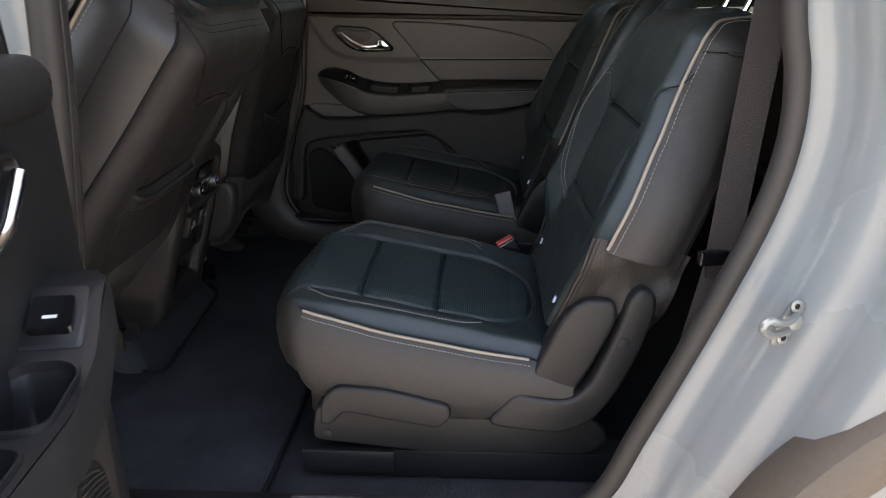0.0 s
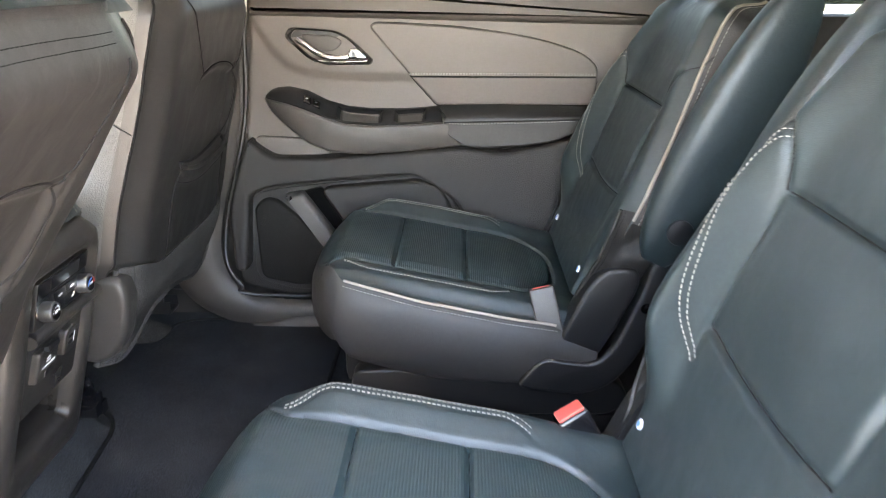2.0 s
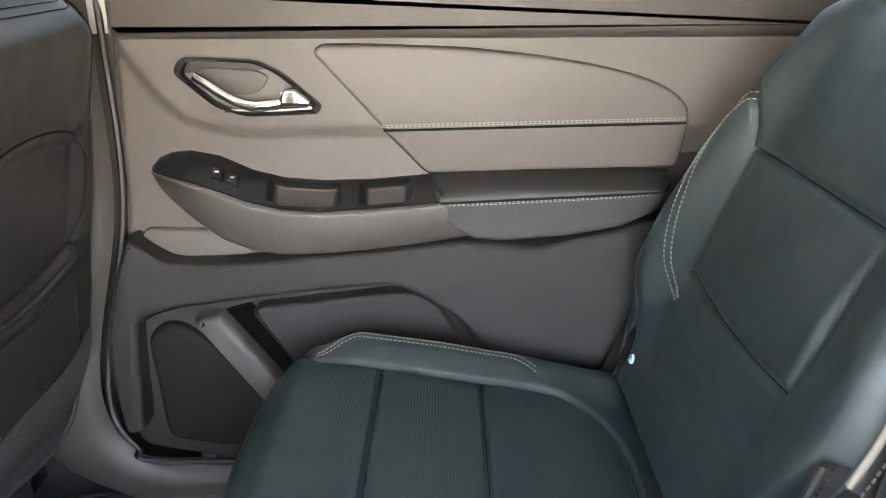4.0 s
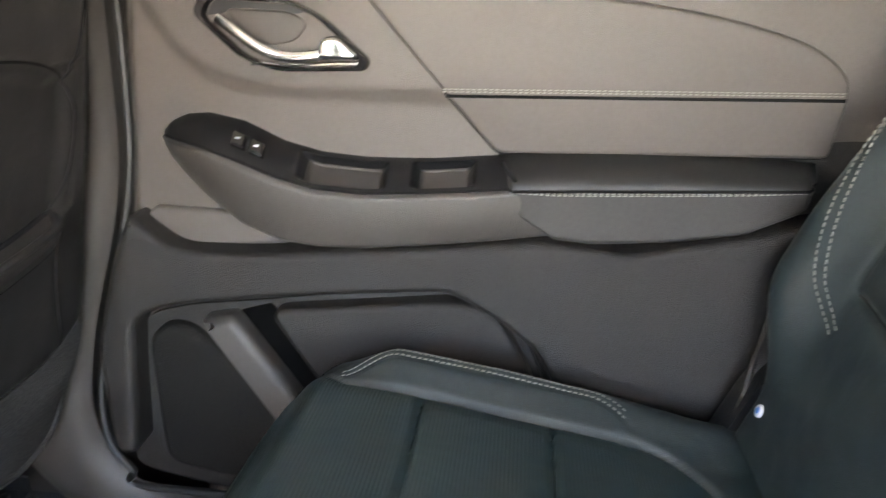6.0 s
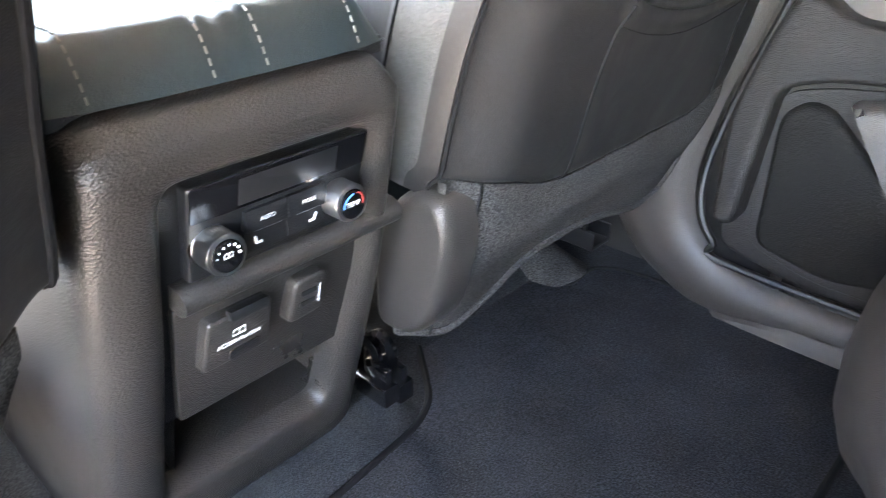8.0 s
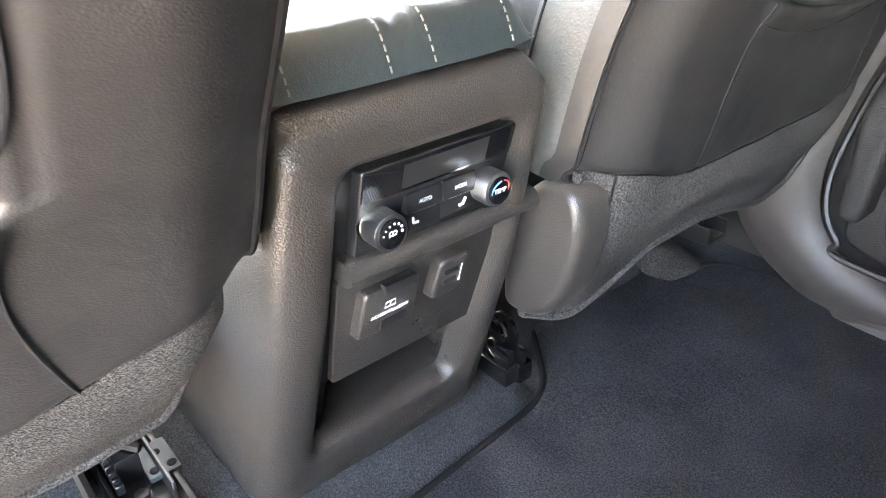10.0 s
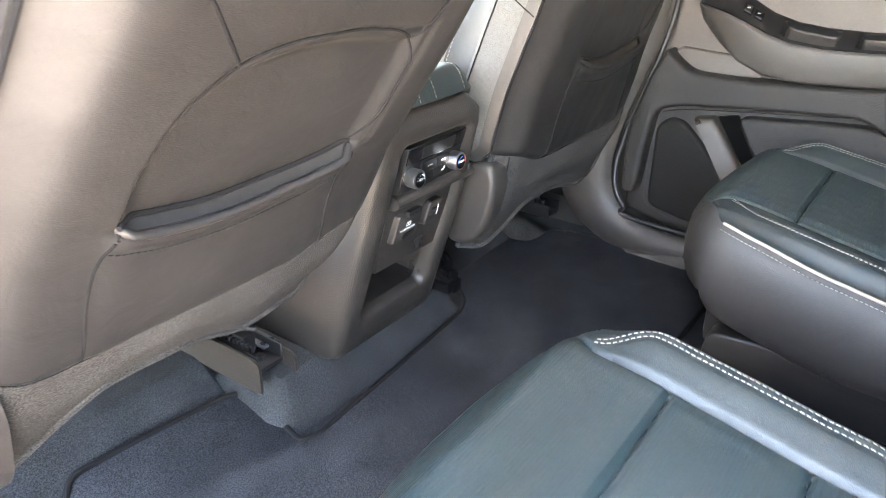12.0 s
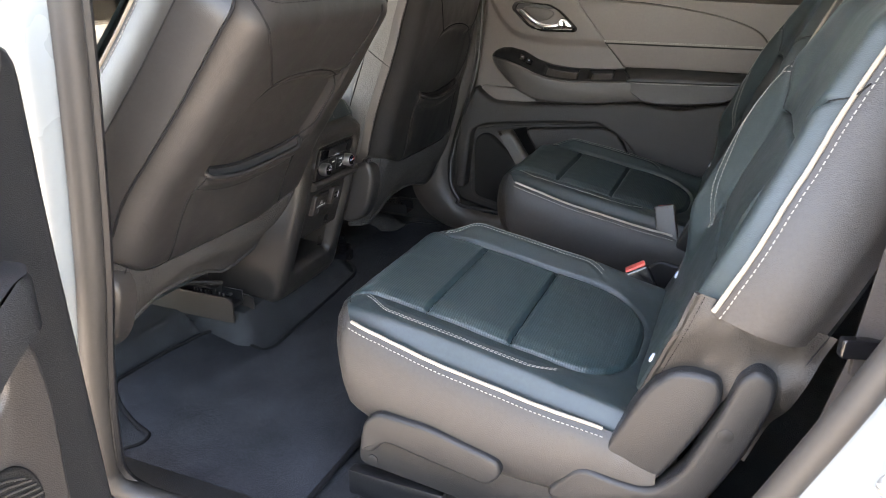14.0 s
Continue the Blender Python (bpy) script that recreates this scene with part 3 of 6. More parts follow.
    at = lambda s, w, n: Vector((X0 + w * SIN - n * COS, Y(s), Z0 + w * COS + n * SIN))

    def hb(w):
        return 0.205 + 0.054 * smooth(0.05, 0.20, w) - 0.085 * smooth(0.22, 0.60, w) - 0.095 * smooth(0.545, 0.63, w) ** 2

    proud = 0.020

    def flank(w):
        """Half width of the insert; it flares out to the rim above the upper crease."""
        return 0.150 + 0.10 * max((min(w, 0.54) - 0.388) / 0.145, 0) ** 1.8

    def nn(s, w):
        a = abs(s)
        edge = hb(w) - a
        v = 0.041 * (1 - 0.6 * smooth(0.55, 0.63, w))
        v += (0.024 if s * side > 0 else 0.011) * bell(edge - 0.036, 0.036) * smooth(0.03, 0.18, w) * (1 - 0.45 * smooth(0.45, 0.61, w))
        if s * side > 0:
            v += proud * smooth(0.13, 0.21, a) * smooth(0.06, 0.18, w)
        v -= 0.020 * smooth(0.024, 0.0, edge)
        k = flank(w) - a
        ins = smooth(-0.004, 0.012, k)
        for q in (0.198, 0.388):
            v -= 0.0085 * bell(w - q - 0.01 * (a / 0.15) ** 2 * (1 if q < 0.3 else 0), 0.0042) * ins
        v += 0.006 * ins * math.cos(math.pi * (w - 0.293) / 0.190) ** 2 * smooth(0.12, 0.2, w) * smooth(0.46, 0.41, w)
        v -= (0.004 + 0.005 * smooth(0.40, 0.44, w)) * bell(k, 0.0045) * smooth(0.16, 0.22, w) * smooth(0.53, 0.50, w) * smooth(0.004, 0.03, edge)
        v -= 0.06 * smooth(0.57, 0.63, w) ** 2
        v += 0.0016 * noise.noise((s * 12, w * 12, 5.0 + side)) + 0.0006 * noise.noise((s * 45, w * 45, 9.0))
        return v

    # line of the double stitching on the bolster
    arc = spline([(0.140, 0.165, 0), (0.163, 0.180, 0), (0.183, 0.202, 0), (0.197, 0.245, 0), (0.204, 0.310, 0), (0.205, 0.355, 0), (0.199, 0.398, 0), (0.185, 0.428, 0), (0.167, 0.448, 0)], 10)

    bm = bmesh.new()
    sheet(bm, lambda u, v: at((2 * u - 1) * hb(0.63 * v), 0.63 * v, nn((2 * u - 1) * hb(0.63 * v), 0.63 * v)), 120, 200)
    part("backrest", bm, LEATHER, t, "black leather backrest with creased insert", sharp=80)
    for sg in (1, -1):
        bm = bmesh.new()

        def g(u, v):
            w = 0.19 + 0.44 * u
            h = hb(w)
            n0 = nn(sg * h, w)
            low = 0.02 * (1 - u) * v
            return at(sg * (h + 0.012 * math.sin(math.pi * min(v * 1.1, 1)) - 0.02 * smooth(0.75, 1, v)), w + low, n0 - (n0 + 0.10) * v)
        sheet(bm, g, 50, 12)
        part("backrest_side", bm, VINYL, t, "dark grey vinyl backrest side", sharp=80)
    bm = bmesh.new()
    sheet(bm, lambda u, v: at((2 * u - 1) * (hb(0.12 + 0.51 * v) - 0.012), 0.12 + 0.51 * v, -0.102 + 0.03 * smooth(0.85, 1, v)), 12, 20)
    sheet(bm, lambda u, v: at((2 * u - 1) * (hb(0.63) - 0.012 * v), 0.63, nn((2 * u - 1) * hb(0.63), 0.63) * (1 - v) - 0.072 * v), 16, 4)
    part("back_panel", bm, HARD_DARK, t)
    for sg in (1, -1):
        def boot(u, v, lift=0.0):
            """Cloth from the recliner, u 0, up to the rim of the side panel, u 1; v runs to the rear."""
            fold = 0.007 * math.sin(9 * u - 5 * v + sg) * smooth(0, 0.3, v) * smooth(1, 0.7, u) + 0.005 * noise.noise((u * 5, v * 6, sg * 3.0 + side))
            return at(sg * (0.216 + 0.040 * smooth(0, 0.75, u) - 0.012 * v + fold + lift), 0.0 + (0.205 + 0.03 * v) * u, 0.034 - 0.165 * v + 0.02 * u)
        bm = bmesh.new()
        sheet(bm, boot, 36, 30)
        part("cloth_boot", bm, BOOT, t, "creased dark vinyl boot at the recliner", sharp=80)
        bm = bmesh.new()
        tube(bm, [boot(k / 24, 0.0, 0.002) for k in range(25)], 0.0042, 6)
        part("boot_welt", bm, BOOT, t)
        bm = bmesh.new()
        stitches(bm, [boot(k / 24, 0.06, 0.002) for k in range(25)], 0.004, 0.003, 0.0007)
        part("stitching", bm, SEAM, t)
    for sg in (1, -1):
        pts = [at(sg * (hb(w) + 0.002), w, nn(sg * hb(w), w) + 0.001) for w in (0.195 + 0.432 * k / 50 for k in range(51))]
        bm = bmesh.new()
        tube(bm, pts, 0.0032, 8)
        part("piping", bm, PIPING, t, "cream piping cord")
        bm = bmesh.new()
        stitches(bm, [at(sg * (hb(w) + 0.0085), w, nn(sg * hb(w), w) - 0.009) for w in (0.195 + 0.42 * k / 60 for k in range(61))], 0.0050, 0.003, 0.0009)
        part("stitching", bm, THREAD, t)
        for off in (-0.0045, 0.0045) if sg * side > 0 else ():
            bm = bmesh.new()
            line = []
            for p, q in zip(arc, arc[1:]):
                d = (q - p).normalized()
                s, w = p.x + d.y * off, p.y - d.x * off
                line.append(at(sg * s, w, nn(sg * s, w) + 0.0006))
            stitches(bm, line, 0.0046, 0.0026, 0.0010)
            part("stitching", bm, THREAD, t)
    # black cord in each crease deepens its shade by colour
    for q in (0.198, 0.388):
        bm = bmesh.new()
        tube(bm, [at(s, q + (0.01 * (s / 0.15) ** 2 if q < 0.3 else 0), nn(s, q + (0.01 * (s / 0.15) ** 2 if q < 0.3 else 0)) + 0.0004) for s in (-0.146 + 0.292 * k / 30 for k in range(31))], 0.0013, 5)
        part("seam", bm, SEAM, t)
    for sg in (1, -1):
        bm = bmesh.new()
        tube(bm, [at(sg * flank(w), w, nn(sg * flank(w), w) + 0.0003) for w in (0.388 + 0.112 * k / 24 for k in range(25))], 0.0012, 5)
        part("seam", bm, SEAM, t)
    # level seam and pull loop on the outer side of the back
    bm = bmesh.new()
    wl = 0.535
    side_pt = lambda v, o: at(hb(wl) + 0.013 * math.sin(math.pi * min(v * 1.1, 1)) - 0.02 * smooth(0.75, 1, v) + o, wl + 0.02 * (1 - 0.8) * v + 0.046 * v, nn(hb(wl), wl) - (nn(hb(wl), wl) + 0.10) * v)
    tube(bm, [side_pt(k / 20, 0.0005) for k in range(1, 21)], 0.0012, 5)
    part("seam", bm, SEAM, t)
    bm = bmesh.new()
    tube(bm, spline([side_pt(0.38, 0.001), side_pt(0.40, 0.012), side_pt(0.52, 0.018), side_pt(0.66, 0.010), side_pt(0.66, 0.001)], 5), 0.009, 8, 0.35)
    part("pull_loop", bm, WEBBING, t, "black webbing pull loop")
    # headrest
    bm = bmesh.new()
    c = at(0, 0.755, -0.045)
    box(bm, (-0.045, -0.135, -0.085), (0.045, 0.135, 0.085), 0.035, 5, Matrix.Translation(c) @ Matrix.Rotation(radians(23.2), 4, 'Y'))
    hr = part("headrest", bm, LEATHER, t)
    for s in (-0.06, 0.06):
        bm = bmesh.new()
        tube(bm, [at(s, 0.58, -0.05), at(s, 0.72, -0.05)], 0.006, 8)
        part("headrest_post", bm, CHROME, hr)
    # anchor badges
    for s in (-0.165, 0.165):
        bm = bmesh.new()
        disc(bm, at(s, 0.045, nn(s, 0.045) - 0.001), (-COS, 0, SIN), 0.0072, 0.004, 16, 0.001)
        part("anchor_badge", bm, BADGE, t, "small white anchor badge")
        bm = bmesh.new()
        disc(bm, at(s, 0.045, nn(s, 0.045) + 0.003), (-COS, 0, SIN), 0.0040, 0.0006, 12)
        part("badge_mark", bm, PRINT_BLUE, t)
    # base frame, brackets, rails
    for sg in (1, -1):
        base_y = 0.225
        put = lambda a, b, h: Vector((a, Y(sg * (base_y - 0.02 + h)), b))
        bm = bmesh.new()
        slab(bm, rounded([(-0.175, 0.645), (-0.165, 0.72), (0.20, 0.74), (0.36, 0.70), (0.385, 0.66), (0.345, 0.625), (0.05, 0.622)], 0.02), put, 0.04, 0.006)
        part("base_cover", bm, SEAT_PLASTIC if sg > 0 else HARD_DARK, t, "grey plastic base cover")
        bm = bmesh.new()
        arm = rounded([(0.150, 0.700), (0.205, 0.768), (0.254, 0.757), (0.304, 0.753), (0.340, 0.792), (0.381, 0.901), (0.394, 0.955), (0.414, 0.974), (0.438, 0.962),
                       (0.440, 0.930), (0.416, 0.845), (0.381, 0.764), (0.341, 0.708), (0.284, 0.684), (0.215, 0.692)], 0.03, 6)
        slab(bm, arm, lambda a, b, h: Vector((a, Y(sg * (0.232 + h)), b)), 0.038, 0.008, 4)
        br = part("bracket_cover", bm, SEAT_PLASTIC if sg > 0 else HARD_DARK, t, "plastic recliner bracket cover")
        bm = bmesh.new()
        disc(bm, (0.390, Y(sg * 0.268), 0.872), (0, side * sg, 0), 0.010, 0.003, 20, 0.001)
        part("cap", bm, SEAT_PLASTIC if sg > 0 else GLOSS, br)
        bm = bmesh.new()
        cov = rounded([(0.222, 0.764), (0.236, 0.800), (0.285, 0.912), (0.318, 0.946), (0.374, 0.944), (0.380, 0.910), (0.350, 0.838), (0.312, 0.764), (0.278, 0.750)], 0.03, 6)
        slab(bm, cov, lambda a, b, h: Vector((a, Y(sg * (0.205 + h)), b)), 0.052, 0.009, 4)
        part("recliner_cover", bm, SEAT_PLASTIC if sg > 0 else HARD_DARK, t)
        bm = bmesh.new()
        disc(bm, (-0.145, Y(sg * 0.245), 0.660), (0, side * sg, 0), 0.0095, 0.002, 20, 0.0008)
        part("cap", bm, SEAT_PLASTIC, t)
        bm = bmesh.new()
        box(bm, (-0.185 if sg > 0 else -0.27, min(Y(sg * 0.17), Y(sg * 0.225)), FLOOR), (0.42, max(Y(sg * 0.17), Y(sg * 0.225)), 0.612), 0.006)
        part("rail", bm, BLACK_METAL, t, "black steel seat rail")
        bm = bmesh.new()
        box(bm, (-0.20, min(Y(sg * 0.215), Y(sg * 0.24)), 0.568), (-0.02, max(Y(sg * 0.215), Y(sg * 0.24)), 0.618), 0.006)
        part("rail_cover", bm, HARD_DARK, t)
    bm = bmesh.new()
    box(bm, (-0.19, yc - 0.19, 0.66), (0.33, yc + 0.19, 0.76), 0.02)
    part("frame_pan", bm, BLACK_METAL, t)
    bm = bmesh.new()
    tube(bm, spline([(-0.22, Y(-0.20), 0.625), (-0.15, Y(-0.21), 0.655), (-0.05, Y(-0.215), 0.66), (0.04, Y(-0.215), 0.625), (0.16, Y(-0.215), 0.62), (0.30, Y(-0.21), 0.64)], 6), 0.011, 8)
    part("linkage", bm, BLACK_METAL, t, "bent black steel linkage")
    bm = bmesh.new()
    tube(bm, spline([(-0.20, Y(-0.16), 0.62), (-0.10, Y(-0.17), 0.675), (0.05, Y(-0.175), 0.665), (0.18, Y(-0.175), 0.70)], 6), 0.009, 8)
    part("linkage", bm, BLACK_METAL, t, "bent black steel linkage")
    for x, z in ((-0.235, 0.63), (-0.14, 0.668), (0.02, 0.645)):
        bm = bmesh.new()
        disc(bm, (x, Y(-0.212), z), (0, -side, 0), 0.013, 0.016, 16, 0.003)
        part("bolt", bm, BLACK_METAL, t)
    # lever on the outer side
    bm = bmesh.new()
    lev = rounded([(-0.150, 0.700), (-0.143, 0.755), (-0.115, 0.780), (-0.03, 0.775), (0.086, 0.746), (0.092, 0.722), (0.070, 0.696), (-0.02, 0.712), (-0.105, 0.728), (-0.128, 0.700)], 0.014)
    slab(bm, lev, lambda a, b, h: Vector((a, Y(0.238 + h), b)), 0.042, 0.007, 4)
    part("recline_lever", bm, SEAT_PLASTIC, t, "grey plastic recline lever")
    # armrest, folded up on the inner side
    bm = bmesh.new()
    rings = []
    for k in range(25):
        w = 0.150 + 0.50 * k / 24
        e = math.sin(math.pi * min(max((k + 0.35) / 24.7, 0), 1)) ** 0.35
        hw, hn = 0.037 * e, 0.070 * e * (1 - 0.1 * k / 24)
        rings.append([at(-(hb(0.3) + 0.045) + hw * math.copysign(abs(math.cos(q)) ** 0.6, math.cos(q)), w,
                         -0.030 + hn * math.copysign(abs(math.sin(q)) ** 0.6, math.sin(q))) for q in (2 * math.pi * j / 24 for j in range(24))])
    loft(bm, rings)
    ar = part("armrest", bm, LEATHER, t, "black padded armrest folded upright")
    bm = bmesh.new()
    disc(bm, at(-(hb(0.3) + 0.078), 0.222, -0.032), (0, -side, 0), 0.0225, 0.006, 28, 0.002)
    part("pivot_cap", bm, HARD_DARK, ar)
    # buckle on the inner side
    bm = bmesh.new()
    bc = Vector((0.205, Y(-0.222), 0.872))
    if side < 0:
        mt = Matrix.Translation(bc) @ Matrix.Rotation(radians(-28), 4, 'Y') @ Matrix.Rotation(radians(12), 4, 'Z')
        box(bm, (-0.024, -0.016, -0.055), (0.024, 0.016, 0.018), 0.006, 3, mt)
        bk = part("buckle", bm, GLOSS, t, "black belt buckle with red button")
        bm = bmesh.new()
        box(bm, (-0.020, -0.013, 0.0165), (0.020, 0.013, 0.0225), 0.003, 2, mt)
    else:
        mt = Matrix.Translation(bc) @ Matrix.Rotation(radians(-14), 4, 'Y') @ Matrix.Rotation(radians(-14), 4, 'X')
        box(bm, (-0.024, -0.011, -0.085), (0.024, 0.011, 0.020), 0.004, 3, mt)
        bk = part("buckle", bm, HARD, t, "grey belt buckle turned towards the aisle")
        bm = bmesh.new()
        box(bm, (-0.017, -0.002, 0.012), (0.017, 0.010, 0.0205), 0.001, 1, mt)
    part("button", bm, RED, bk, "red release button")
    bm = bmesh.new()
    tube(bm, [mt @ Vector((0, 0, -0.05)), mt @ Vector((0.0, 0, -0.10)), (0.24, Y(-0.20), 0.72)], 0.012, 8, 0.4, up=(0, 1, 0))
    part("stalk", bm, BLACK_METAL, bk)
    return t


# ---------------------------------------------------------------- front seats
def front_seat(side, yc, label, lean, x0, z0, low_half, high_half, base, bulge, shift):
    """A front seat seen from behind; a runs across towards the right-hand door, w up along the back, n to the rear."""
    t = thing("front_seat", (-0.95, yc, FLOOR), label, "car seat", "front seats")
    FS, FC = math.sin(radians(lean)), math.cos(radians(lean))
    at = lambda a, w, n: Vector((x0 + FS * w + FC * n, yc + a, z0 + FC * w - FS * n))
    W1 = 0.53

    def edge(w, sg):
        """Half width of the rear panel at height w."""
        wide, slim = (high_half if sg > 0 else low_half)
        return wide - slim * smooth(0.03, 0.52, w) - 0.040 * smooth(0.44, 0.53, w) ** 2

    def hem(a):
        """Lower rim of the panel, where the carpet begins."""
        return -0.040 + 0.036 * smooth(0.12, 0.27, abs(a + 0.02)) ** 1.4

    def pocket(a):
        return 0.147 + 1.15 * (a - shift) ** 2 - 0.055 * (a - shift)

    rim = [(p.x + shift, p.y) for p in spline([(-0.132, 0.168, 0), (-0.128, 0.22, 0), (-0.118, 0.272, 0), (-0.098, 0.318, 0), (-0.062, 0.350, 0), (-0.005, 0.364, 0), (0.068, 0.363, 0),
                                               (0.125, 0.353, 0), (0.162, 0.334, 0), (0.180, 0.300, 0), (0.183, 0.25, 0), (0.176, 0.21, 0), (0.165, 0.18, 0)], 6)]
    ra, rw = [p[0] for p in rim[:44]], [p[1] for p in rim[:44]]

    def hollow(a, w):
        """Depth inside the rim of the knee hollow."""
        up = float(np.interp(a, ra, rw)) - w
        return min(up, (a - shift) + 0.136, 0.186 - (a - shift), w - pocket(a) + 0.030)

    def nn(a, w):
        sg = 1 if a > 0 else -1
        e = edge(w, sg) - abs(a)
        v = base + 0.008 * math.sin(math.pi * min(max((w + 0.05) / 0.5, 0), 1)) + bulge * smooth(0.16, -0.04, w)
        v -= 0.036 * smooth(0.085, 0.0, e) ** 1.8
        d = hollow(a, w)
        over = smooth(pocket(a) - 0.003, pocket(a) + 0.005, w)
        v -= 0.013 * smooth(0.0, 0.028, d) * over
        inner = smooth(0.0, 0.030, min((a - shift) + 0.150, 0.182 - (a - shift)))
        v += 0.008 * inner * bell(w - pocket(a) + 0.014, 0.015) * (1 - over)
        v += 0.003 * inner * (1 - over) * smooth(hem(a), hem(a) + 0.03, w)
        v -= 0.05 * smooth(0.455, 0.53, w) ** 2
        v -= 0.0035 * bell(d, 0.005) * (1 if w > pocket(a) else 0)
        v -= 0.012 * smooth(0.03, 0.0, w - hem(a)) ** 2
        v += 0.0020 * noise.noise((a * 9, w * 9, side * 7.0)) + 0.0010 * noise.noise((a * 26, w * 20, 3.0 + side))
        return v

    bm = bmesh.new()

    def f(u, v):
        a_, b_ = edge(0.2, -1), edge(0.2, 1)
        w = hem(-a_ + (a_ + b_) * u) * (1 - v) + W1 * v
        a_, b_ = edge(w, -1), edge(w, 1)
        a = -a_ + (a_ + b_) * u
        return at(a, w, nn(a, w))
    sheet(bm, f, 150, 190)
    part("back_panel", bm, SEATBACK, t, "dark grey vinyl seat back with map pocket", sharp=80)
    across = [shift - 0.132 + 0.297 * k / 48 for k in range(49)]
    line = [at(a, pocket(a) + 0.002, nn(a, pocket(a) - 0.006) + 0.0005 - 0.010 * smooth(0.9, 1.0, abs(2 * k / 48 - 1))) for k, a in enumerate(across)]
    bm = bmesh.new()
    tube(bm, line, 0.0050, 10)
    part("pocket_edge", bm, SEATBACK, t, "elastic pocket edge")
    # black cord that paints the shade inside the pocket mouth
    bm = bmesh.new()
    tube(bm, [at(a, pocket(a) + 0.0072, nn(a, pocket(a) + 0.008) + 0.002) for a in across], 0.0030, 6)
    part("gap_shade", bm, SEAM, t)
    bm = bmesh.new()
    stitches(bm, [at(a, pocket(a) - 0.033, nn(a, pocket(a) - 0.033) + 0.0006) for a in across], 0.0045, 0.003, 0.0008)
    part("stitching", bm, SEAM, t)
    on = lambda pts, o=0.0006: [at(p.x, p.y, nn(p.x, p.y) + o) for p in spline([(*q, 0) for q in pts], 8)]
    # seams as black cords, thick enough to paint the shade of their grooves
    for line, r in (
            [([at(sg * (edge(w, sg) - 0.004), w, nn(sg * (edge(w, sg) - 0.004), w) + 0.001) for w in (hem(sg * 0.25) + (W1 - 0.03 - hem(sg * 0.25)) * k / 60 for k in range(61))], 0.0024) for sg in (1, -1)]
            + [(on([(shift - 0.134, 0.165), (shift - 0.146, 0.09), (shift - 0.142, hem(shift - 0.14) + 0.004)]), 0.0016), (on([(shift + 0.166, 0.178), (shift + 0.166, 0.09), (shift + 0.190, hem(shift + 0.19) + 0.004)]), 0.0016),
               (on(rim[::4]), 0.0015), (on([(shift - 0.064, 0.350), (shift - 0.108, 0.413), (shift - 0.150, 0.466), (shift - 0.178, 0.512)]), 0.0018),
               (on([(shift + 0.165, 0.333), (shift + 0.182, 0.380), (shift + 0.192, 0.43), (shift + 0.20, 0.49)]), 0.0018)]):
        bm = bmesh.new()
        tube(bm, line, r, 5)
        part("seam", bm, SEAM, t)
    # side bolsters with piping at the front rim
    for sg in (1, -1):
        bm = bmesh.new()

        def g(u, v):
            w0 = hem(sg * 0.27) - 0.01
            w = w0 + (W1 - 0.01 - w0) * u
            e = edge(w, sg) - 0.002
            n0 = nn(sg * e, w)
            return at(sg * (e + 0.035 * math.sin(math.pi * (0.15 + 0.7 * v)) - 0.016 - 0.02 * v * v), w, n0 - 0.17 * v)
        sheet(bm, g, 60, 24)
        cloth = sg * side < 0
        bolster = part("side_bolster", bm, SEATBACK, t, "woven fabric flank, lightened for side light, with leather rim" if cloth else "dark grey leather side bolster", sharp=80)
        if cloth:
            bolster.data.materials.append(FABRIC)
            for i, fc in enumerate(bolster.data.polygons):
                if 2 < i % 24 < 11:
                    fc.material_index = 1
        bm = bmesh.new()
        tube(bm, [g(k / 40, 0.86) for k in range(2, 41)], 0.004, 8)
        part("piping", bm, PIPING, t, "cream piping cord")
        bm = bmesh.new()
        stitches(bm, [g(k / 60, 0.79) for k in range(3, 61)], 0.005, 0.003, 0.001)
        part("stitching", bm, THREAD, t)
        bm = bmesh.new()
        tube(bm, [g(k / 40, 0.42) + Vector((0, sg * 0.001, 0)) for k in range(2, 41)], 0.0014, 5)
        part("seam", bm, SEAM, t)
        if sg * side < 0:
            bm = bmesh.new()
            tube(bm, [g(0.52 + 0.05 * k / 12, 0.02 + 0.40 * k / 12) + Vector((0, sg * 0.0008, 0)) for k in range(13)], 0.0012, 5)
            part("seam", bm, SEAM, t)
    # front faces and top close the back
    bm = bmesh.new()
    sheet(bm, lambda u, v: at(-(edge(0.64 * v - 0.04, -1)) * (1 - u) + edge(0.64 * v - 0.04, 1) * u, 0.64 * v - 0.04, -0.235 + base + 0.045 * (2 * u - 1) ** 2), 20, 20)
    sheet(bm, lambda u, v: at(-(edge(W1 - 0.01, -1)) * (1 - u) + edge(W1 - 0.01, 1) * u, W1 - 0.01 + 0.012 * math.sin(math.pi * v), nn(0.0, W1 - 0.01) - 0.13 * v), 16, 8)
    part("front_cover", bm, LEATHER, t, "black leather seat front")
    # headrest on two posts
    c = at(0, 0.650, -0.085)
    tilt = Matrix.Translation(c) @ Matrix.Rotation(radians(lean - 8), 4, 'Y')
    bm = bmesh.new()
    box(bm, (-0.05, -0.14, -0.085), (0.05, 0.14, 0.085), 0.038, 5, tilt)
    hr = part("headrest", bm, LEATHER, t)
    for x in (-0.022, 0.022):
        bm = bmesh.new()
        tube(bm, spline([tilt @ Vector((x, (k / 10 - 0.5) * 0.235, -0.086 + 0.030 * (2 * k / 10 - 1) ** 6)) for k in range(11)], 3), 0.0035, 6)
        part("piping", bm, PIPING, hr)
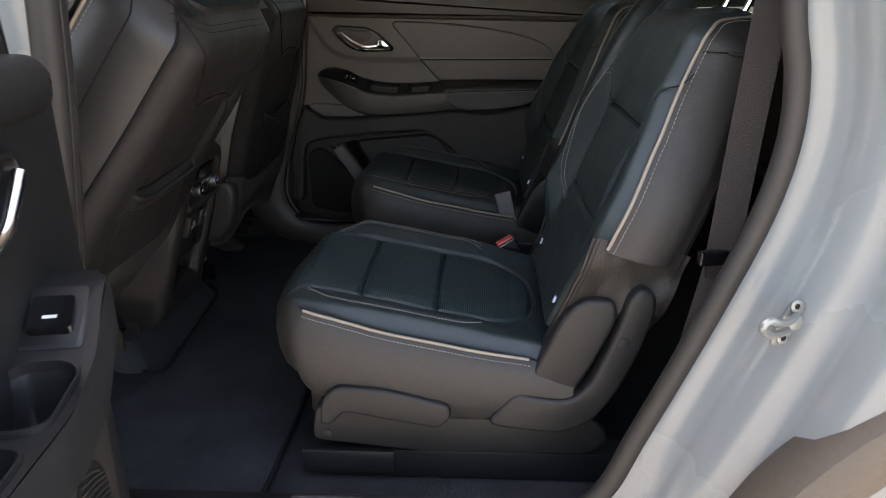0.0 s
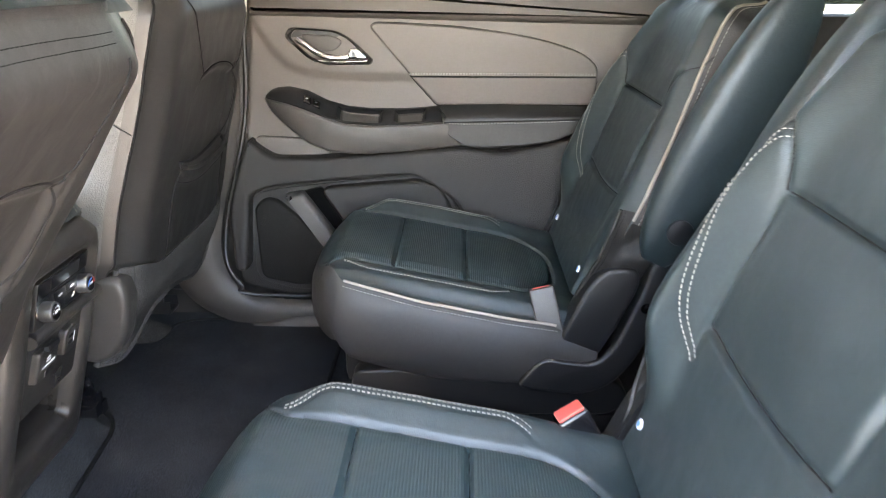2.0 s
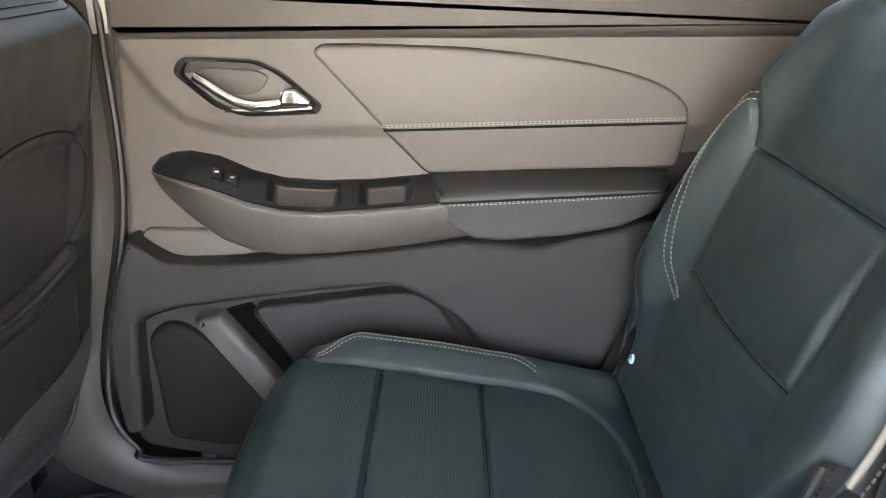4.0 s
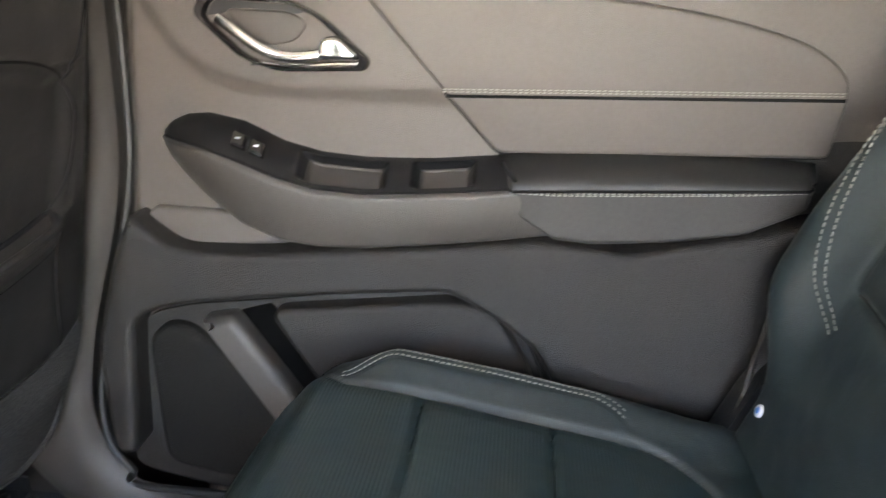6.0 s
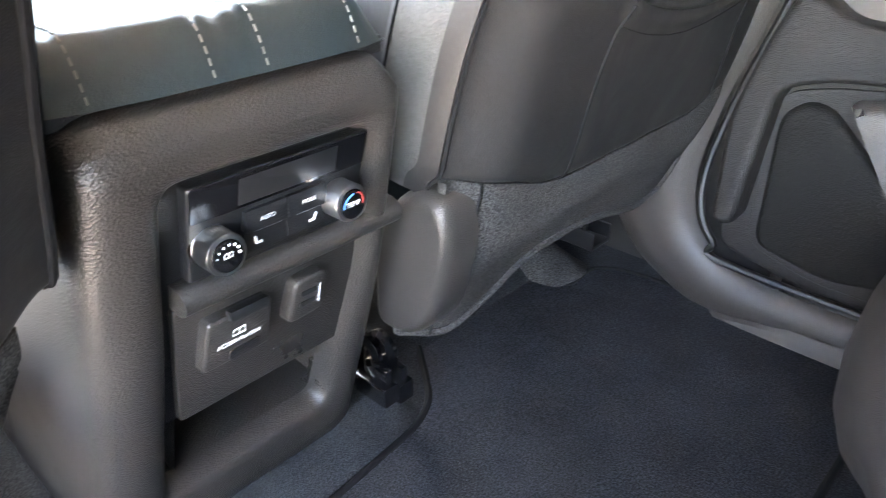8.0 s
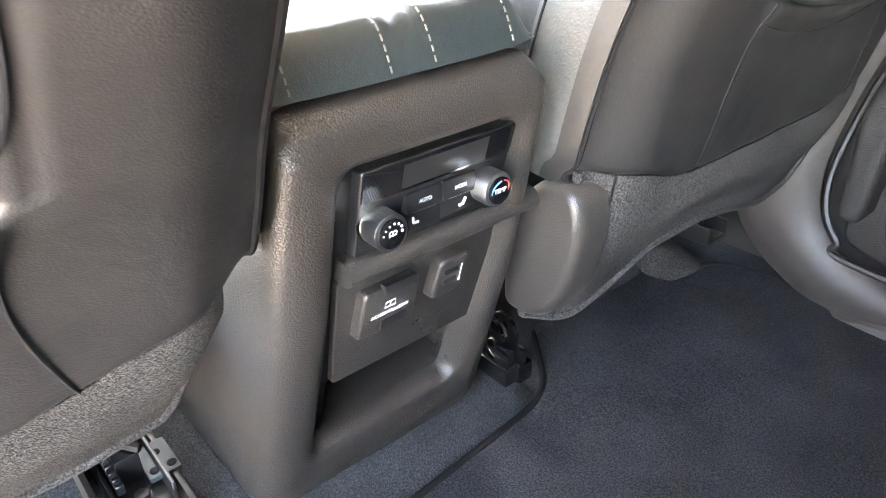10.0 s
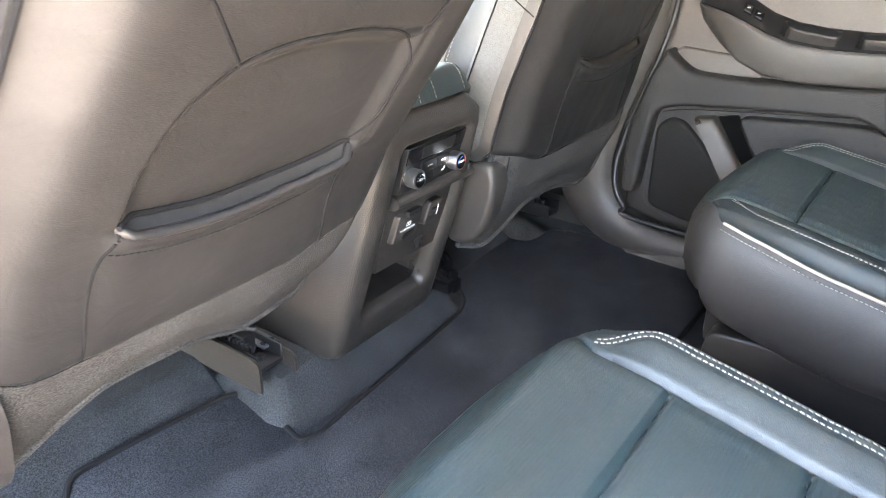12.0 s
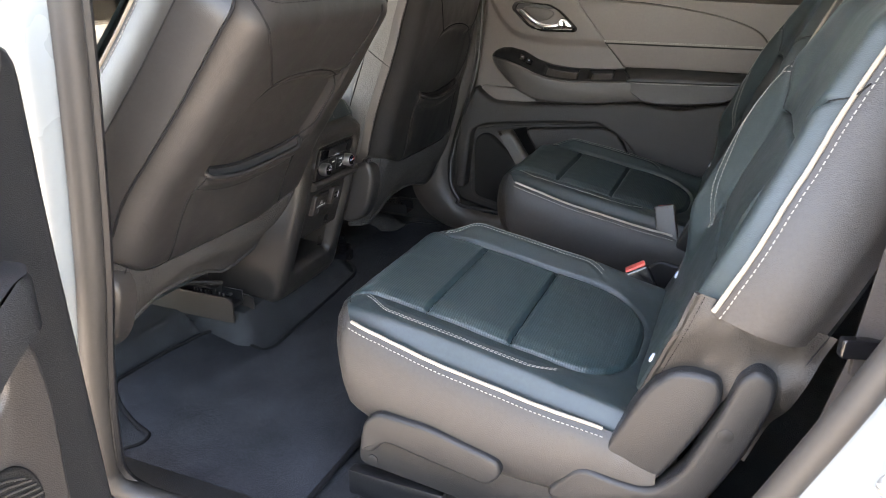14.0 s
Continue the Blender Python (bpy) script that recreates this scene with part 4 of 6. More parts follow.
    for a in (-0.065, 0.065):
        bm = bmesh.new()
        tube(bm, [at(a, 0.49, -0.085), at(a, 0.60, -0.085)], 0.006, 8)
        part("headrest_post", bm, CHROME, hr)
        bm = bmesh.new()
        disc(bm, at(a, W1 - 0.004, -0.085), (FS, 0, FC), 0.020, 0.012, 20, 0.004)
        part("post_guide", bm, GLOSS, hr)
    # thread along the rear top rim
    for o in (0.0, 0.007):
        bm = bmesh.new()
        stitches(bm, [at(a, W1 - 0.022 - o, nn(a, W1 - 0.022 - o) + 0.0008) for a in (-0.20 + 0.385 * k / 60 for k in range(61))], 0.0042, 0.003, 0.0007)
        part("stitching", bm, SEAM, t)
    for sg in (1, -1):
        bm = bmesh.new()
        e = edge(W1 - 0.02, sg)
        tube(bm, [at(sg * (e + 0.012 * math.sin(math.pi * k / 12)), W1 - 0.012 + 0.001 * k, nn(sg * e, W1 - 0.02) - 0.010 * k) for k in range(13)], 0.0016, 5)
        part("seam", bm, SEAM, t)
    # carpet skirt below the back: deep at the low end, rounded off at the other
    lo, hi = -low_half[0] + 0.012, high_half[0] - 0.030

    def depth(a):
        k = (a - lo) / (hi - lo)
        d = (0.115 + (0.15 if side < 0 else 0.10) * smooth(0.34, 0.04, k) + 0.045 * smooth(0.45, 0.85, k)) * (1.13 if side < 0 else 1.0)
        return d * (1 - 0.80 * smooth(0.86, 1.0, k) ** 2) if side > 0 else (d + 0.030 * smooth(0.55, 0.85, k)) * (1 - 0.6 * smooth(0.92, 1.0, k) ** 2)

    def skirt(u, v):
        a = lo + (hi - lo) * u
        w = hem(a) + 0.010 - depth(a) * v
        return at(a, w, nn(a, hem(a) + 0.012) + 0.002 + 0.010 * math.sin(math.pi * min(v * 1.3, 1)) - 0.008 * v)
    bm = bmesh.new()
    sheet(bm, skirt, 80, 18)
    part("carpet_skirt", thicken(bm, 0.006), CARPET_GREY, t, "grey carpet skirt below the seat back", sharp=60)
    bm = bmesh.new()
    tube(bm, [skirt(k / 60, 1.0) for k in range(61)], 0.0055, 6)
    tube(bm, [skirt(0.0, k / 12) for k in range(13)], 0.0065, 6)
    part("skirt_hem", bm, CARPET_GREY, t)
    bm = bmesh.new()
    tube(bm, [skirt(0.045, k / 12) + Vector((0.005, 0, 0.001)) for k in range(13)], 0.0012, 5)
    part("seam", bm, SEAM, t)
    # hinge cover at the low end of the back
    face_y, up = (2.106, 0.0) if side > 0 else (1.204, 0.028)
    bm = bmesh.new()
    ox, wide = (0.0, 0.72) if side > 0 else (-0.030, 1.0)
    cov = rounded([(-0.700, 0.752 + up), (-0.698, 0.86 + up), (-0.650, 0.915 + up), (-0.605, 0.934 + up), (-0.560, 0.928 + up), (-0.546, 0.885 + up), (-0.572, 0.805 + up), (-0.605, 0.768 + up), (-0.65, 0.750 + up)], 0.03)
    slab(bm, cov, lambda a, b, h: Vector((-0.628 + (a + 0.628) * wide + ox, face_y + 0.045 - h, b)), 0.045, 0.016, 5)
    part("hinge_cover", bm, HARD, t, "rounded grey plastic hinge cover")
    if side < 0:
        bm = bmesh.new()
        box(bm, (-0.830, 1.712, 0.664), (-0.775, 1.745, 0.670), 0.002)
        zp = part("bracket", bm, STEEL_DULL, t, "zinc-plated steel bracket")
        for x, y in ((-0.785, 1.720), (-0.785, 1.738), (-0.81, 1.73)):
            bm = bmesh.new()
            disc(bm, (x, y, 0.6695), (0, 0, 1), 0.005, 0.0016, 12)
            part("hole", bm, SEAM, zp)
    # cushion seen under and beside the back
    bm = bmesh.new()
    box(bm, (-1.16, yc - 0.25, 0.76), (-0.74, yc + 0.25, 0.90), 0.05, 4)
    part("cushion", bm, LEATHER, t)
    # rails: channel, slider, toothed lock and bolts
    for y, z in ((1.252, FLOOR + 0.004), (1.700, FLOOR + 0.098)) if side < 0 else ((2.205, FLOOR + 0.004), (2.672, FLOOR + 0.050)):
        far = -0.745 if y == 1.700 else -0.728 if y == 2.672 else -0.800
        bm = bmesh.new()
        box(bm, (-1.15, y - 0.026, z), (far, y + 0.026, z + 0.008), 0.002)
        for o in (-0.028, 0.024):
            box(bm, (-1.15, y + o, z), (far, y + o + 0.004, z + 0.034), 0.001, 1)
        rl = part("rail", bm, BLACK_METAL, t, "black steel seat rail")
        bm = bmesh.new()
        box(bm, (-1.1, y - 0.013, z + 0.010), (far - 0.050, y + 0.013, z + 0.046), 0.004)
        box(bm, (-0.98, y - 0.010, z + 0.04), (far - 0.085, y + 0.010, z + 0.12), 0.006)
        part("slider", bm, BLACK_METAL, rl)
        bm = bmesh.new()
        for k in range(9):
            box(bm, (far - 0.115 + 0.011 * k, y - 0.021, z + 0.030), (far - 0.109 + 0.011 * k, y - 0.013, z + 0.042), 0.001, 1)
        part("lock_teeth", bm, BLACK_METAL, rl)
        for k, x in enumerate((far - 0.025, far - 0.075, far - 0.13)):
            bm = bmesh.new()
            disc(bm, (x, y + (0.004 if k else 0.0), z + (0.046 if k else 0.008)), (0, 0, 1), 0.008, 0.009, 6, 0.001)
            part("bolt", bm, STEEL_DULL if k == 1 else BLACK_METAL, rl)
        bm = bmesh.new()
        tube(bm, spline([(far - 0.05, y + 0.015, z + 0.05), (far - 0.10, y - 0.03, z + 0.062), (far - 0.14, y - 0.07, z + 0.055), (far - 0.19, y - 0.12, z + 0.06)], 5), 0.0055, 8)
        part("wire", bm, PLATE, rl, "black wiring harness")
    if side < 0:
        for o, h in ((-0.044, 0.046), (0.034, 0.022)):
            bm = bmesh.new()
            slab(bm, rounded([(-1.10, -0.02), (-0.722, -0.02), (-0.722, h - 0.010), (-0.736, h - 0.002), (-1.10, h)], 0.006, 3), lambda a, b_, q: Vector((a, 1.700 + o + q, FLOOR + 0.096 + b_)), 0.006, 0.002, 2)
            part("rail_channel", bm, CONSOLE, t, "grey plastic rail channel")
        bm = bmesh.new()
        box(bm, (-1.02, 1.215, FLOOR + 0.012), (-0.822, 1.285, FLOOR + 0.058), 0.012, 3)
        part("rail_cover", bm, HARD_DARK, t, "black plastic rail end cover")
    bm = bmesh.new()
    box(bm, (-1.05, yc - 0.18, 0.71), (-0.86, yc + 0.18, 0.76), 0.02)
    part("frame_pan", bm, BLACK_METAL, t)
    return t


# ---------------------------------------------------------------- centre console
def face_x(z):
    return -0.575 - max(1.02 - z, 0) * 0.29 - max(z - 1.05, 0) * 0.6


def build_console():
    c = thing("centre_console", (-0.9, MID, FLOOR), "dark grey centre console with rear climate panel", "console")
    CM = 1.932          # middle of the console
    put = lambda a, b, h: Vector((face_x(b) + h, 1.947 + (a - 1.963) * 0.90, b))
    flat = lambda a, b, h: Vector((face_x(b) + h, a, b))
    flare = lambda z: 0.016 * smooth(1.0, 0.68, z)
    bm = bmesh.new()
    rings = []
    for k in range(22):
        z = FLOOR + (1.080 - FLOOR) * k / 21
        x1 = face_x(z) - 0.20
        hw = 0.127 + flare(z)
        r = 0.03
        pts = []
        for cx, cy, a0 in ((x1 - r, hw - r, 0), (-1.5, hw - r, 90), (-1.5, -hw + r, 180), (x1 - r, -hw + r, 270)):
            for j in range(5):
                a = radians(a0 + 22.5 * j)
                pts.append(Vector((cx + r * math.cos(a), CM + cy + r * math.sin(a), z)))
        rings.append(pts)
    loft(bm, rings)
    part("body", bm, CONSOLE, c)
    # rear surround: broad rounded rim, then a sloping wall down into the recess
    MC = 1.970
    outer = rounded([(CM - 0.147, 0.618), (CM + 0.140, 0.618), (CM + 0.138, 0.85), (CM + 0.126, 1.082), (CM - 0.130, 1.082), (CM - 0.138, 0.85)], 0.030, 6)
    rim = rounded([(1.840, 0.690), (2.030, 0.690), (2.047, 0.88), (2.034, 1.030), (1.848, 1.030), (1.848, 0.88)], 0.022, 6)
    well = rounded([(1.852, 0.702), (2.022, 0.702), (2.034, 0.88), (2.022, 1.022), (1.862, 1.022), (1.860, 0.88)], 0.012, 6)
    bm = bmesh.new()
    mid = lambda p, q, k: (p[0] + (q[0] - p[0]) * k, p[1] + (q[1] - p[1]) * k)
    prof = ((0.0, -0.215), (0.0, -0.040), (0.03, -0.022), (0.10, -0.008), (0.24, 0.000), (0.55, 0.003), (0.88, 0.001), (1.0, -0.003))
    rings = [[flat(*mid(p, q, k), h) for p, q in zip(outer, rim)] for k, h in prof]
    rings += [[flat(*mid(p, q, k), h) for p, q in zip(rim, well)] for k, h in ((0.30, -0.007), (0.75, -0.018), (1.0, -0.030))]
    loft(bm, rings, cap=False)
    part("surround", bm, CONSOLE, c, "grained dark grey surround", sharp=60)
    # recess floor above the bin
    bm = bmesh.new()
    sheet(bm, lambda u, v: put(MC - 0.108 + 0.216 * u, 0.784 + 0.25 * v, -0.020), 8, 12)
    part("recess", bm, HARD_DARK, c)
    # open bin with a lip
    bm = bmesh.new()
    y0, y1 = MC - 0.099, MC + 0.099
    P = [put(y0, 0.700, -0.026), put(y1, 0.700, -0.026), put(y1, 0.790, -0.020), put(y0, 0.790, -0.020)]
    Q = [p + Vector((-0.13, 0, 0.012)) for p in P]
    vs = [[bm.verts.new(p) for p in r] for r in (P, Q)]
    for k in range(4):
        bm.faces.new((vs[0][k], vs[0][(k + 1) % 4], vs[1][(k + 1) % 4], vs[1][k]))
    bm.faces.new(vs[1])
    part("bin", bm, CONSOLE, c, "open storage bin")
    # display and climate panel
    bm = bmesh.new()
    slab(bm, rounded([(MID - 0.078, 0.938), (MID + 0.092, 0.938), (MID + 0.094, 1.020), (MID - 0.079, 1.020)], 0.004), lambda a, b, h: put(a, b, h - 0.021), 0.013, 0.002)
    pan = part("climate_panel", bm, HARD_DARK, c, "black rear climate panel")
    bm = bmesh.new()
    slab(bm, rounded([(MID - 0.077, 0.990), (MID + 0.092, 0.990), (MID + 0.093, 1.019), (MID - 0.078, 1.019)], 0.003), lambda a, b, h: put(a, b, h - 0.009), 0.002, 0.0008)
    part("display", bm, GLOSS, pan, "glossy dark display")
    bm = bmesh.new()
    slab(bm, rounded([(MID - 0.036, 0.993), (MID + 0.060, 0.993), (MID + 0.060, 1.015), (MID - 0.036, 1.015)], 0.001), lambda a, b, h: put(a, b, h - 0.008), 0.0016, 0.0004)
    part("screen", bm, BLACK_METAL, pan, "unlit screen window")
    for y in (MID - 0.060, MID + 0.064):
        bm = bmesh.new()
        zc = 0.968
        disc(bm, put(y, zc, -0.009), (1, 0, 0), 0.0168, 0.004, 36, 0.001)
        part("knob_collar", bm, CHROME, pan)
        bm = bmesh.new()
        disc(bm, put(y, zc, -0.006), (1, 0, 0), 0.0158, 0.021, 40, 0.002)
        kn = part("knob", bm, SATIN, pan, "satin metal rotary knob")
        bm = bmesh.new()
        for k in range(40):
            a = 2 * math.pi * k / 40
            tube(bm, [put(y + 0.0159 * math.cos(a), zc + 0.0159 * math.sin(a), h) for h in (-0.004, 0.010)], 0.0005, 4)
        part("knurling", bm, SATIN, kn)
        bm = bmesh.new()
        disc(bm, put(y, zc, 0.0148), (1, 0, 0), 0.0124, 0.0012, 32, 0.0005)
        part("knob_face", bm, GLOSS, kn)
        bm = bmesh.new()
        if y < MID:
            for k in range(4):
                a = math.pi / 2 * k + 0.78
                tube(bm, [put(y + 0.0026 * math.cos(a) + 0.0021 * math.cos(b), zc - 0.001 + 0.0026 * math.sin(a) + 0.0021 * math.sin(b), 0.0162) for b in (2 * math.pi * q / 10 for q in range(10))], 0.0005, 4, closed=True)
            for k in range(8):
                a = radians(205 - 29 * k)
                disc(bm, put(y + 0.0098 * math.cos(a), zc + 0.0098 * math.sin(a), 0.0159), (1, 0, 0), 0.0006 + 0.00010 * k, 0.0004, 8)
            part("print", bm, PRINT, kn)
        else:
            bm.free()
            write("temp_mark", "TEMP", 0.0058, put(y, zc, 0.0161), kn)
            for a0, a1, m in ((100, 190, PRINT_BLUE), (-10, 80, RED)):
                bm = bmesh.new()
                tube(bm, [put(y + 0.0105 * math.cos(radians(a)), zc + 0.0105 * math.sin(radians(a)), 0.0163) for a in range(a0, a1 + 1, 10)], 0.0007, 5)
                part("print", bm, m, kn)
    for y, z in ((MID - 0.0115, 0.9775), (MID + 0.0300, 0.9775), (MID - 0.0115, 0.9595), (MID + 0.0300, 0.9595)):
        bm = bmesh.new()
        box(bm, put(y - 0.0203, z - 0.0087, -0.0085), put(y + 0.0203, z + 0.0087, -0.0045), 0.0014)
        part("push_button", bm, HARD_DARK, pan)
    for word, y, z in (("AUTO", MID - 0.0115, 0.9775), ("MODE", MID + 0.030, 0.9775)):
        write("%s_mark" % word.lower(), word, 0.0046, put(y, z, -0.0012), pan)
    for y, flip in ((MID - 0.020, 1), (MID + 0.036, -1)):
        bm = bmesh.new()
        tube(bm, [put(y - 0.003 * flip, 0.963, -0.0010), put(y - 0.0012 * flip, 0.9572, -0.0010), put(y + 0.004 * flip, 0.957, -0.0010)], 0.0012, 6)
        part("print", bm, PRINT, pan)
    for y in (MID - 0.0115, MID + 0.030):
        bm = bmesh.new()
        box(bm, put(y - 0.013, 0.9684, -0.0020), put(y + 0.013, 0.9689, -0.0008), 0)
        part("print", bm, PRINT, pan)
    # ledge below the climate panel
    bm = bmesh.new()
    rings = []
    for k in range(17):
        y = MC - 0.106 + 0.212 * k / 16
        rings.append([Vector((face_x(0.93) + 0.017 * math.cos(a) - 0.013, y, 0.926 + 0.0125 * math.sin(a))) for a in (2 * math.pi * j / 14 for j in range(14))])
    loft(bm, rings)
    part("ledge", bm, CONSOLE, c)
    # socket panel, set back, with two covers
    bm = bmesh.new()
    slab(bm, rounded([(MC - 0.098, 0.784), (MC + 0.098, 0.784), (MC + 0.099, 0.916), (MC - 0.101, 0.916)], 0.006), lambda a, b, h: put(a, b, h - 0.020), 0.008, 0.002)
    part("socket_panel", bm, CONSOLE, c)
    low = lambda a, b, h: put(a, b, h - 0.012)
    bm = bmesh.new()
    slab(bm, rounded([(MID - 0.072, 0.842), (MID - 0.002, 0.842), (MID - 0.002, 0.896), (MID - 0.068, 0.896)], 0.006), low, 0.013, 0.004)
    ac = part("outlet_cover", bm, CONSOLE, c, "grey flap over the household outlet")
    bm = bmesh.new()
    slab(bm, rounded([(MID - 0.046, 0.8445), (MID - 0.014, 0.8455), (MID - 0.014, 0.8575), (MID - 0.046, 0.8565)], 0.003), low, 0.0145, 0.001)
    part("grip", bm, HARD_DARK, ac)
    bm = bmesh.new()
    box(bm, low(MID - 0.048, 0.892, 0.010), low(MID - 0.010, 0.901, 0.016), 0.0015)
    part("hinge", bm, HARD_DARK, ac)
    write("outlet_mark", "AC120V-Max150W", 0.0050, low(MID - 0.036, 0.8655, 0.0136), ac)
    bm = bmesh.new()
    tube(bm, [low(MID - 0.043, 0.872, 0.0134), low(MID - 0.042, 0.878, 0.0134), low(MID - 0.031, 0.8785, 0.0134), low(MID - 0.030, 0.872, 0.0134)], 0.0006, 5, closed=True)
    tube(bm, [low(MID - 0.0365, 0.872, 0.0134), low(MID - 0.0365, 0.878, 0.0134)], 0.0005, 5)
    part("plug_mark", bm, PRINT, ac)
    bm = bmesh.new()
    slab(bm, rounded([(MID + 0.018, 0.850), (MID + 0.060, 0.852), (MID + 0.061, 0.899), (MID + 0.022, 0.897)], 0.010), low, 0.014, 0.004)
    us = part("usb_cover", bm, CONSOLE, c, "grey usb port cover")
    for z in (0.868, 0.880):
        bm = bmesh.new()
        box(bm, low(MID + 0.030, z, 0.0136), low(MID + 0.047, z + 0.0040, 0.0146), 0)
        part("port", bm, SEAM, us)
    bm = bmesh.new()
    tube(bm, [low(MID + 0.052, 0.868, 0.0142), low(MID + 0.052, 0.885, 0.0142)], 0.0007, 5)
    disc(bm, low(MID + 0.052, 0.866, 0.0139), (1, 0, 0), 0.0018, 0.0005, 10)
    part("usb_mark", bm, PRINT, us)
    # hook clips on the carpet beside the console
    for y, z in ((2.122, 0.668), (2.146, 0.660)):
        bm = bmesh.new()
        tube(bm, spline([(-0.735, y, z - 0.045), (-0.730, y, z + 0.018), (-0.717, y, z + 0.036), (-0.700, y, z + 0.028), (-0.698, y, z + 0.010), (-0.710, y, z + 0.002)], 5), 0.006, 6, 1.5)
        box(bm, (-0.728, y - 0.012, z - 0.040), (-0.672, y + 0.012, z - 0.012), 0.004)
        box(bm, (-0.700, y - 0.005, z - 0.014), (-0.676, y + 0.005, z + 0.008), 0.002)
        part("rail_clip", bm, GLOSS, c, "black plastic hook clip")
    # padded lid
    bm = bmesh.new()

    def lid(u, v):
        y = CM - 0.133 + 0.266 * u
        x = -0.588 - 0.46 * v - 0.012 * (2 * u - 1) ** 4
        r = 0.030
        e = min(u, 1 - u) * 0.266
        d = min(0.46 * v, 0.46 * (1 - v))
        h = 0.040 * (1 - max(1 - e / r, 0) ** 2.2) * (1 - max(1 - d / r, 0) ** 2.2)
        g = sum(0.0035 * bell(y - q, 0.0035) for q in (1.914, 1.944, 2.036, 1.826)) + 0.005 * bell(y - 1.929, 0.010)
        return Vector((x, y, 1.080 + h - (g - 0.0012 * noise.noise((x * 14, y * 14, 4))) * h / 0.040))
    sheet(bm, lid, 80, 80)
    ld = part("lid", bm, LEATHER, c, "black padded leather lid", sharp=80)
    for q in (1.909, 1.949, 2.032, 1.830):
        bm = bmesh.new()
        stitches(bm, [lid((q - CM + 0.133) / 0.266, 0.004 + 0.6 * k / 80) + Vector((0.0008, 0, 0.0006)) for k in range(81)], 0.0048, 0.0028, 0.0008)
        part("stitching", bm, THREAD, ld)
    bm = bmesh.new()
    box(bm, (-1.10, CM - 0.130, 1.070), (-0.600, CM + 0.130, 1.084), 0.003)
    part("lid_base", bm, HARD_DARK, ld)


def write(name, text, size, at, parent):
    """Raised lettering that faces the rear of the car, as a mesh."""
    cu = bpy.data.curves.new(name, 'FONT')
    cu.body, cu.size, cu.extrude = text, size, 0.0002
    cu.align_x, cu.align_y = 'CENTER', 'CENTER'
    tmp = new("lettering", cu)
    bpy.context.view_layer.update()
    me = bpy.data.meshes.new_from_object(tmp.evaluated_get(bpy.context.evaluated_depsgraph_get()))
    bpy.data.objects.remove(tmp)
    bm = bmesh.new()
    bm.from_mesh(me)
    bmesh.ops.transform(bm, matrix=Matrix.Translation(at) @ pose(0, 0, 0, 90, 0, 90), verts=bm.verts)
    return part(name, bm, PRINT, parent)


